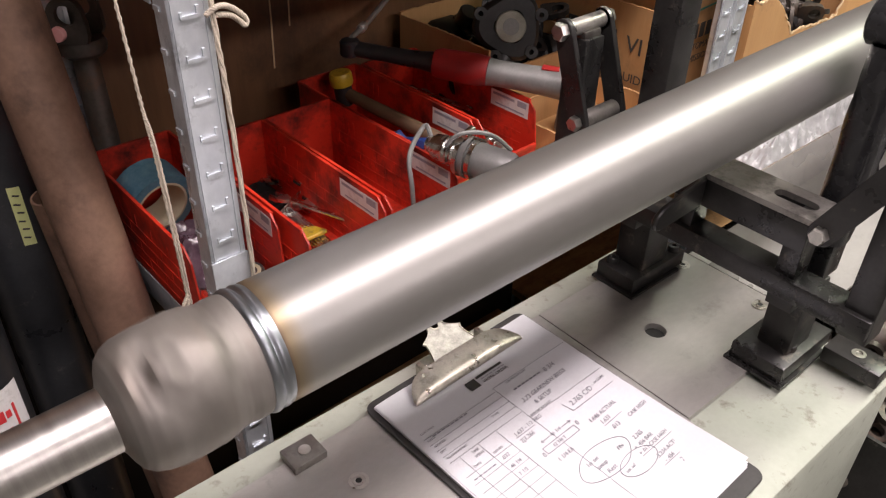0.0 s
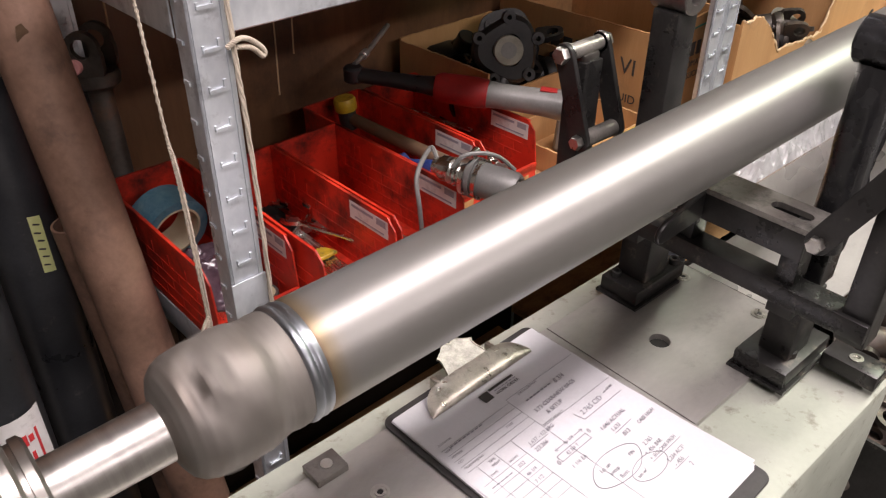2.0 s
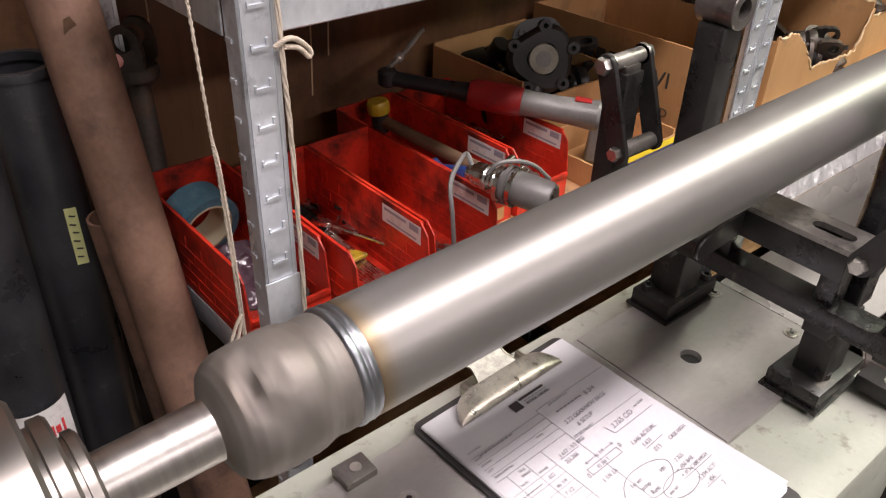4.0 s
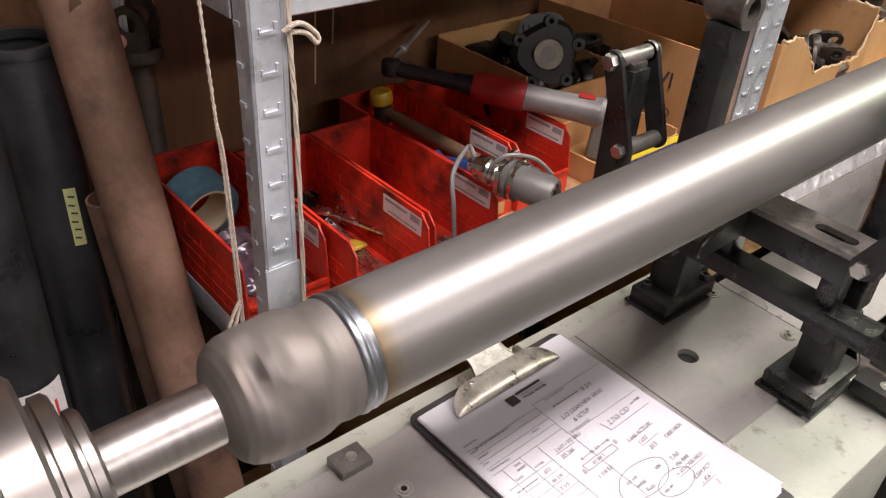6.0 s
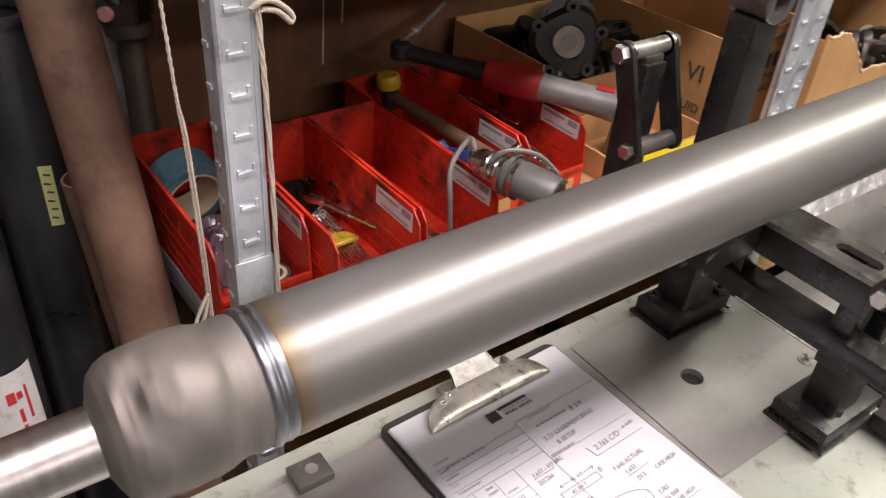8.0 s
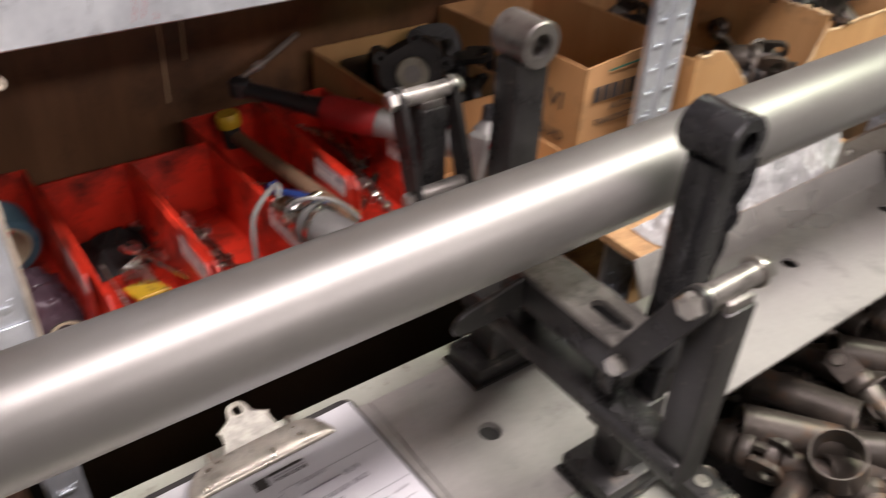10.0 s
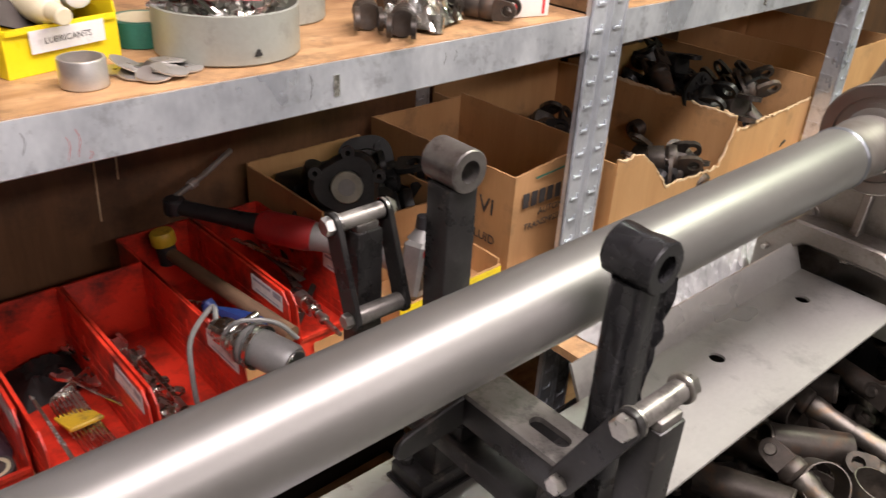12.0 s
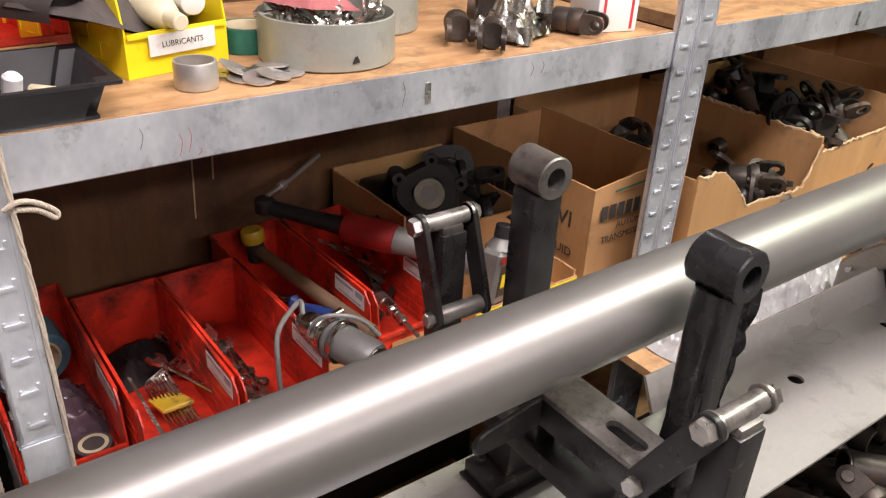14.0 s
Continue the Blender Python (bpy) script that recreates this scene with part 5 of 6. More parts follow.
# ---- cardboard boxes ----
def open_box(name, label, x0, x1, y0, y1, z0, tops, rag=(0, 0, 0, 0), th=0.004):
    """tops and rag: heights and raggedness of the front, right, back and left walls."""
    b = thing(name, label, "cardboard box", pose((x0 + x1) / 2, (y0 + y1) / 2, z0))
    rn = random.Random(int(1000 * x0))
    part("base", B(x0, x1, y0, y1, z0, z0 + th), M_CARD, b)
    ends = [((x0, y0), (x1, y0)), ((x1 - 0.0001, y0 + th), (x1 - 0.0001, y1 - th)), ((x1, y1), (x0, y1)), ((x0 + 0.0001, y1 - th), (x0 + 0.0001, y0 + th))]
    for (p, q), top, rg in zip(ends, tops, rag):
        p, q = Vector((*p, 0)), Vector((*q, 0))
        inn = Vector((-(q - p).y, (q - p).x, 0)).normalized() * th
        n = 34
        own = bmesh.new()
        cols = []
        for i in range(n + 1):
            f = i / n
            c = p.lerp(q, f)
            h = top(f) if callable(top) else top
            h += rg * (noise.noise(Vector((f * 9, x0 * 50, 1))) + 0.6 * noise.noise(Vector((f * 31, x0 * 50, 2)))) + rn.uniform(-0.0008, 0.0008)
            bow = 0.006 * math.sin(math.pi * f) * noise.noise(Vector((x0 * 9, y0, p.x)))
            o = -inn.normalized() * bow
            cols.append([own.verts.new(c + o + Vector((0, 0, z0 + th))), own.verts.new(c + o + Vector((0, 0, h))), own.verts.new(c + o + inn + Vector((0, 0, h))), own.verts.new(c + o + inn + Vector((0, 0, z0 + th)))])
        for a, d in zip(cols, cols[1:]):
            for k in range(4):
                own.faces.new((a[k], d[k], d[(k + 1) % 4], a[(k + 1) % 4]))
        own.faces.new(cols[0][::-1])
        own.faces.new(cols[-1])
        bmesh.ops.recalc_face_normals(own, faces=own.faces[:])
        w = part("wall", own, M_CARD, b)
        if rg:
            edge = []
            for i in range(n * 2 + 1):
                f = i / (2 * n)
                c = p.lerp(q, f) + inn * 0.5
                h = (top(f) if callable(top) else top) + rg * (noise.noise(Vector((f * 9, x0 * 50, 1))) + 0.6 * noise.noise(Vector((f * 31, x0 * 50, 2))))
                edge.append(c + Vector((rn.uniform(-0.0012, 0.0012), rn.uniform(-0.002, 0.002), h + rn.uniform(-0.002, 0.002))))
            part("torn_edge", sweep(edge, 0.0028, 5, None, [rn.uniform(0.5, 1.3) for _ in edge]), M_CARDEDGE, w, "frayed torn cardboard edge")
    return b


SH = 0.0025
fluid = open_box("fluid_box", "open brown fluid carton with black print", 0.436, 0.658, 0.343, 0.700, SH, (lambda f: 0.180 + 0.018 * f, 0.180, 0.172, lambda f: 0.172 + 0.008 * f), (0, 0, 0, 0))
FX = Matrix(((1, 0, 0, 0.436), (0, 0, -1, 0.3402), (0, 1, 0, 0), (0, 0, 0, 1)))  # on the front wall
LX = Matrix(((0, 0, -1, 0.4332), (-1, 0, 0, 0.700), (0, 1, 0, 0), (0, 0, 0, 1)))  # on the left wall
for body, mm, u, v, s, st in (("AUTOMATIC", FX, 0.058, 0.104, 0.0165, 1.0), ("TRANSMISSION", FX, 0.026, 0.083, 0.0165, 1.0), ("VI", LX, 0.286, 0.102, 0.040, 1.0), ("AUTOMATIC", LX, 0.140, 0.080, 0.022, 1.0), ("TRANSMISSION FLUID", LX, 0.110, 0.052, 0.022, 1.0)):
    part("print", letters(body, s, mm @ Matrix.Translation((u, v, 0)), 0.0006, 0, st), M_INK, fluid)
for mm, u, v, h, w in ((FX, 0.019, 0.124, 0.025, 0.0135), (LX, 0.105, 0.103, 0.030, 0.020)):
    for k in range(6):
        part("brand_bar", B(u + k * w * 1.4, u + k * w * 1.4 + w, v, v + h, -0.0003, 0.0003, None, mm), M_INK, fluid)
part("green_line", B(0.055, 0.17, 0.1660, 0.1690, -0.0004, 0.0004, None, FX @ Matrix.Rotation(0.06, 4, "Z")), M_GREEN, fluid)
open_box("torn_box", "torn open brown carton full of yokes", 0.674, 1.075, 0.325, 0.800, SH, (lambda f: 0.158 - 0.015 * f - (0.085 * min(1, max(0, (f - 0.18) / 0.25)) if f < 0.9 else 0.085 * (1 - f) / 0.1), lambda f: 0.156, 0.205, 0.150), (0.008, 0.002, 0.002, 0))
open_box("yoke_box", "brown carton heaped with dark yokes", 1.095, 1.450, 0.345, 0.790, SH, (lambda f: 0.110 + 0.01 * f, 0.17, 0.16, 0.150), (0.004, 0.0, 0, 0.004))
open_box("gear_box_carton", "low brown carton with gearbox castings", 0.175, 0.400, 0.475, 0.690, SH, (0.105, 0.125, 0.150, 0.145), (0, 0, 0, 0))
tray_box = open_box("carton_tray", "shallow brown carton tray with a yellow edge", 0.205, 0.412, 0.335, 0.455, SH, (0.042, 0.052, 0.055, 0.045), (0, 0, 0, 0))
part("yellow_band", B(0.206, 0.411, 0.3335, 0.3345, 0.030, 0.041), M_YELLOW, tray_box)
part("blue_band", B(0.206, 0.411, 0.3335, 0.3345, 0.024, 0.029), M_BLUE, tray_box)
for mark, u, v, s in (("COMPANY", 0.004, 0.010, 0.011),):
    part("print", letters(mark, s, Matrix(((1, 0, 0, 0.205 + u), (0, 0, -1, 0.3322), (0, 1, 0, v), (0, 0, 0, 1))), 0.0005), M_INK, tray_box)


def oil_bottle():
    o = thing("oil_bottle", "grey plastic oil bottle with a black cap", "bottle", pose(0.285, 0.40, 0.0066))
    m = pose(0.285, 0.395, 0.0070, 0, 14, 20)
    part("body", prism([(-0.030, -0.019), (0.030, -0.019), (0.030, 0.019), (-0.030, 0.019)], 0.0, 0.088, m, None, 0.006), M_TOOLGREY, o)
    part("shoulder", lathe([(0.088, 0.024), (0.100, 0.016), (0.106, 0.013), (0.106, 0)], 28, m @ pose(0, 0, 0, 0, -90, 0)), M_TOOLGREY, o)
    part("cap", lathe([(0.106, 0), (0.106, 0.015), (0.124, 0.0145), (0.126, 0.012), (0.126, 0)], 28, m @ pose(0, 0, 0, 0, -90, 0)), M_DARKPLASTIC, o, "black screw cap")
    part("label", B(-0.024, 0.024, -0.0196, -0.0191, 0.016, 0.066, None, m), M_DARKIRON, o, "dark label with yellow shape")
    part("label_flash", B(-0.016, 0.010, -0.0200, -0.0196, 0.030, 0.052, None, m), M_YELLOW, o)
    part("red_mark", B(-0.030, -0.012, -0.0200, -0.0196, 0.070, 0.082, None, m), M_TOOLRED, o)


oil_bottle()


# ---- yokes and joints ----
def ear(bm, m, w, L, hole, th):
    """A yoke ear standing along x: a tapering tongue with a bored eye."""
    def out(a):
        c, s = math.cos(a), math.sin(a)
        r = 1.75 * hole
        if c < -0.25:
            f, _ = rect_radius(-L, 9, -w / 2, w / 2)
            return max(r * 0.9, f(a))
        return r
    return ring_plate(out, lambda a: hole, -th / 2, th / 2, m, bm, 36)


def fork(r, L, m, bm=None):
    """Two ears on a round shoulder."""
    bm = lathe([(-0.010, 0), (-0.010, 0.72 * r), (-0.004, 0.95 * r), (0.006, r), (0.012, 0.9 * r), (0.012, 0.3 * r), (0.010, 0)], 28, m, bm)
    for s in (1, -1):
        ear(bm, m @ Matrix.Translation((0.012 + L, s * 0.80 * r, 0)) @ Matrix.Rotation(radians(90), 4, "X"), 1.5 * r, L, 0.40 * r, 0.34 * r)
    return bm


def slip_yoke(mat=None):
    y = thing("slip_yoke", "greasy used slip yoke with a bored fork", "yoke", None, "old drive shaft yokes")
    part("fork", fork(0.026, 0.034, Matrix()), mat or M_PILE, y)
    part("sleeve", lathe([(-0.14, 0.014), (-0.14, 0.0195), (-0.138, 0.0205), (-0.040, 0.0205), (-0.024, 0.0225), (-0.012, 0.024), (-0.011, 0.014)], 32, None, None, None, True), mat or M_PILE, y, "hollow splined sleeve")
    return y


def shaft_yoke():
    y = thing("shaft_yoke", "used joint yoke on a bright splined shaft", "yoke", None, "old drive shaft yokes")
    part("fork", fork(0.024, 0.030, Matrix()), M_PILE, y)
    part("stem", lathe([(-0.012, 0.020), (-0.035, 0.018), (-0.040, 0.0155), (-0.085, 0.015), (-0.086, 0.0165), (-0.22, 0.0165), (-0.224, 0.014), (-0.224, 0)], 28), M_PILEBRIGHT, y, "bright shaft stained with old grease")
    part("cross_pin", lathe([(-0.030, 0), (-0.030, 0.0085), (-0.026, 0.0095), (0.026, 0.0095), (0.030, 0.0085), (0.030, 0)], 20, pose(0.042, 0, 0, 0, 0, 90)), M_PILEBRIGHT, y)
    return y


def flange_yoke(mat=None):
    y = thing("flange_yoke", "used round flange with bolt holes and fork", "yoke", None, "old drive shaft yokes")
    part("fork", fork(0.028, 0.032, Matrix()), mat or M_PILE, y)
    plate = ring_plate(lambda a: 0.050 * (1 - 0.05 * math.cos(4 * a)), lambda a: 0.016, -0.018, -0.0105, pose(0, 0, 0, 0, 90, 0) @ Matrix(), None, 48)
    part("flange_plate", plate, mat or M_PILE, y)
    for k in range(4):
        a = math.pi / 4 + k * math.pi / 2
        part("bolt_boss", lathe([(-0.024, 0.004), (-0.024, 0.0085), (-0.006, 0.0085), (-0.006, 0.004)], 18, pose(0, 0.037 * math.cos(a), 0.037 * math.sin(a)), None, None, True), mat or M_PILE, y)
    return y


def tube_ring():
    y = thing("tube_ring", "thin bright steel tube end ring", "tube", None, "cut tube ends")
    part("ring", pipe((0, 0, 0), (0.055, 0, 0), 0.036, 0.0022, 40), M_PILEBRIGHT, y)
    return y


def stub_tube():
    y = thing("tube_stub", "short dark steel tube with a bright cut end", "tube", None, "cut tube ends")
    part("wall", pipe((-0.14, 0, 0), (-0.004, 0, 0), 0.026, 0.004, 36), M_PILE, y)
    part("cut_end", pipe((-0.0039, 0, 0), (0.0, 0, 0), 0.0255, 0.0042, 36), M_PILEBRIGHT, y, "bright machined end")
    return y


def center_yoke(mat=None, k=1.0):
    y = thing("end_yoke", "used end yoke with round hub", "yoke", None, "old drive shaft yokes")
    part("fork", fork(0.028 * k, 0.030 * k, Matrix()), mat or M_PILE, y)
    part("hub", lathe([(x * k, r * k) for x, r in ((-0.045, 0.014), (-0.045, 0.024), (-0.042, 0.026), (-0.012, 0.026), (-0.011, 0.014))], 32, None, None, None, True), mat or M_PILE, y)
    return y


kinds = {"slip": slip_yoke(), "shaft": shaft_yoke(), "flange": flange_yoke(), "ring": tube_ring(), "stub": stub_tube(), "end": center_yoke(), "small": center_yoke(None, 0.62), "dark_end": center_yoke(M_DARKIRON), "dark_flange": flange_yoke(M_DARKIRON)}
used = set()


def put(kind, p, q, roll=0.0, up=None):
    """Places a yoke with its fork at p and its tail towards q."""
    m = axis(p, q) @ Matrix.Rotation(math.pi, 4, "Z") @ Matrix.Rotation(radians(roll), 4, "X")
    if kind in used:
        return copy_thing(kinds[kind], m)
    used.add(kind)
    kinds[kind].matrix_world = m
    return kinds[kind]


def heap():
    """Old yokes and tube ends lying in a steel bin beside the bed."""
    b = thing("steel_tub", "dark steel tub full of old yokes", "tub", pose(0.66, -0.15, -0.36))
    part("bottom", B(0.26, 1.11, -0.40, 0.22, -0.362, -0.356), M_BLACK, b)
    part("side", B(0.26, 1.11, 0.214, 0.22, -0.355, -0.20), M_BLACK, b)
    part("side", B(0.26, 0.266, -0.36, 0.213, -0.355, -0.20), M_BLACK, b)
    part("side", B(1.104, 1.11, -0.36, 0.213, -0.355, -0.16), M_BLACK, b)
    part("stand", B(0.30, 1.07, -0.32, 0.18, FLOOR, -0.363), M_BLACK, b)
    put("stub", (0.668, -0.039, -0.19), (0.738, -0.101, -0.2), 0)
    put("ring", (0.655, -0.13, -0.205), (0.708, -0.08, -0.26), 0)
    put("shaft", (0.616, -0.114, -0.175), (0.603, -0.257, -0.215), 40)
    put("ring", (0.683, -0.201, -0.225), (0.679, -0.195, -0.27), 0)
    put("shaft", (0.706, -0.172, -0.235), (0.669, -0.309, -0.21), 20)
    put("stub", (0.566, -0.143, -0.19), (0.525, -0.015, -0.205), 0)
    put("stub", (0.43, -0.047, -0.2), (0.5, -0.118, -0.21), 0)
    put("ring", (0.491, -0.173, -0.22), (0.513, -0.175, -0.26), 0)
    put("stub", (0.585, -0.204, -0.215), (0.549, -0.166, -0.22), 0)
    put("shaft", (0.797, -0.04, -0.18), (0.802, -0.218, -0.2), 80)
    put("shaft", (0.887, -0.155, -0.165), (0.854, -0.273, -0.18), 15)
    put("slip", (0.902, -0.151, -0.175), (0.942, -0.046, -0.185), 105)
    put("flange", (1.006, -0.149, -0.165), (1.055, -0.154, -0.15), 30)
    put("stub", (0.974, -0.073, -0.1), (1.025, -0.123, -0.16), 0)
    put("stub", (0.904, -0.051, -0.2), (0.886, 0.001, -0.21), 0)
    put("slip", (0.448, -0.098, -0.235), (0.472, -0.137, -0.24), 90)
    put("end", (0.416, -0.073, -0.225), (0.403, -0.032, -0.23), 10)
    put("end", (0.759, -0.189, -0.215), (0.775, -0.215, -0.22), 60)
    put("flange", (0.72, -0.10, -0.255), (0.75, -0.05, -0.29), 20)
    rn = random.Random(23)
    names = ["slip", "end", "shaft", "flange", "end", "stub", "slip"]
    for k in range(64):
        x, y = rn.uniform(0.30, 1.06), rn.uniform(-0.24, 0.15)
        z = -0.315 + 0.016 * (k // 8) + rn.uniform(0, 0.03)
        a = rn.uniform(0, 6.28)
        z = min(z, -0.255 if y < 0.02 else -0.215)
        put(names[k % 7], (x, y, z), (x + math.cos(a), y + math.sin(a), z + rn.uniform(-0.22, 0.22)), rn.uniform(0, 180))


heap()


def crate():
    c = thing("plastic_crate", "black slatted plastic crate", "crate", pose(0.84, -0.33, -0.36))
    m = pose(0.835, -0.300, -0.36, 0, 0, -40)
    for k in range(9):
        part("slat", B(-0.055, 0.055, 0.070, 0.076, 0.012 + 0.018 * k, 0.022 + 0.018 * k, None, m, 0.001), M_DARKPLASTIC, c)
        part("slat", B(-0.061, -0.055, -0.10, 0.076, 0.012 + 0.018 * k, 0.022 + 0.018 * k, None, m, 0.001), M_DARKPLASTIC, c)
    for x, y in ((-0.058, 0.073), (0.058, 0.073), (-0.058, -0.10), (0.0, 0.073)):
        part("corner", B(x - 0.005, x + 0.005, y - 0.006, y + 0.002, 0.0, 0.185, None, m, 0.001), M_DARKPLASTIC, c)
    part("bottom", B(-0.058, 0.058, -0.10, 0.07, 0.0, 0.006, None, m), M_DARKPLASTIC, c)


crate()


def rubber_mat():
    s = 0.036
    f, extra = rect_radius(-s / 2, s / 2, -s / 2, s / 2)
    cell = bmesh.new()
    for i in range(10):
        for j in range(3):
            ring_plate(f, lambda a: 0.0110, -0.3555, -0.3475, Matrix.Translation((0.745 + s * i, -0.265 - s * j, 0)), cell, 8, extra)
    part("rubber_mat", cell, M_MAT, None, "tan perforated rubber mat in the steel tub", 0)
    tagged(bpy.data.objects["rubber_mat"], "", "rubber mat")


rubber_mat()


# yokes in the cartons
rn = random.Random(5)
for x0, x1, y0, y1, zt, n, dark in ((0.72, 1.03, 0.36, 0.76, 0.055, 16, False), (1.10, 1.40, 0.38, 0.76, 0.165, 26, True)):
    for k in range(n):
        a = rn.uniform(0, 6.28)
        x, y = rn.uniform(x0, x1), rn.uniform(y0, y1)
        z = SH + 0.035 + (zt - SH - 0.035) * (k / n)
        put(("dark_end", "dark_flange", "slip", "dark_end")[k % 4] if dark else ("end", "dark_flange", "slip", "dark_end")[k % 4], (x, y, z), (x + math.cos(a), y + math.sin(a), z - rn.uniform(0.1, 0.7)), rn.uniform(0, 180))
put("flange", (0.955, 0.372, 0.048), (0.90, 0.45, 0.04), 75)
put("end", (0.945, 0.385, 0.078), (0.88, 0.47, 0.06), 20)
put("flange", (1.30, 0.43, 0.150), (1.24, 0.50, 0.10), 35)
put("end", (1.20, 0.40, 0.135), (1.24, 0.50, 0.12), 80)
open_box("plain_carton", "plain closed brown carton on the far shelf", 1.55, 1.92, 0.36, 0.78, SH, (0.20, 0.20, 0.20, 0.20))
put("end", (0.46, 0.47, 0.060), (0.56, 0.52, 0.05), 30)


def castings():
    g = thing("gearbox_casting", "dark oily gearbox end casting with a grey bearing", "casting", pose(0.29, 0.57, 0.015))
    m = axis((0.2215, 0.481, 0.172), (0.285, 0.565, 0.140))
    part("case", B(0.235, 0.325, 0.535, 0.640, 0.0068, 0.150, bevel=0.018), M_DARKIRON, g)
    part("housing", lathe([(0.0, 0.024), (0.0, 0.044), (0.006, 0.050), (0.018, 0.052), (0.030, 0.044), (0.075, 0.036), (0.10, 0.030), (0.10, 0)], 40, m, None, lambda x, a: 1 + 0.10 * math.cos(3 * a) * (x < 0.03)), M_DARKIRON, g)
    be = part("bearing", lathe([(-0.004, 0.009), (-0.004, 0.0225), (-0.002, 0.024), (0.008, 0.024), (0.008, 0.009)], 36, m, None, None, True), M_BEARING, g, "grey sealed bearing")
    part("bore", lathe([(-0.0042, 0), (-0.0042, 0.0125), (-0.003, 0.0135)], 30, m), M_TOOLGREY, be)
    for k in range(5):
        a = 1.2 * k + 0.4
        part("lug", lathe([(-0.003, 0.004), (-0.003, 0.010), (0.016, 0.010), (0.016, 0.004)], 18, m @ Matrix.Translation((0, 0.050 * math.cos(a), 0.050 * math.sin(a))), None, None, True), M_DARKIRON, g)
    t = thing("gear_selector", "dark oily selector housing with a bright pin", "casting", pose(0.24, 0.63, 0.015))
    part("block", B(0.200, 0.262, 0.590, 0.655, 0.0066, 0.140, bevel=0.010), M_DARKIRON, t)
    part("boss", rod((0.236, 0.60, 0.140), (0.236, 0.585, 0.165), 0.017, 24, chamfer=0.002), M_DARKIRON, t)
    part("pin", rod((0.232, 0.588, 0.134), (0.224, 0.562, 0.126), 0.006, 16, chamfer=0.001), M_ZINC, t, "bright steel pin")
    for n, (p, q, r) in enumerate((((0.330, 0.56, 0.10), (0.36, 0.64, 0.125), 75), ((0.372, 0.52, 0.085), (0.31, 0.56, 0.07), 30), ((0.35, 0.60, 0.135), (0.39, 0.66, 0.11), 10), ((0.38, 0.57, 0.115), (0.33, 0.63, 0.10), 100), ((0.205, 0.525, 0.085), (0.21, 0.62, 0.05), 60))):
        put("dark_end" if n % 2 else "dark_flange", p, q, r)


castings()


# ---- upper shelf ----
UP = 0.4255


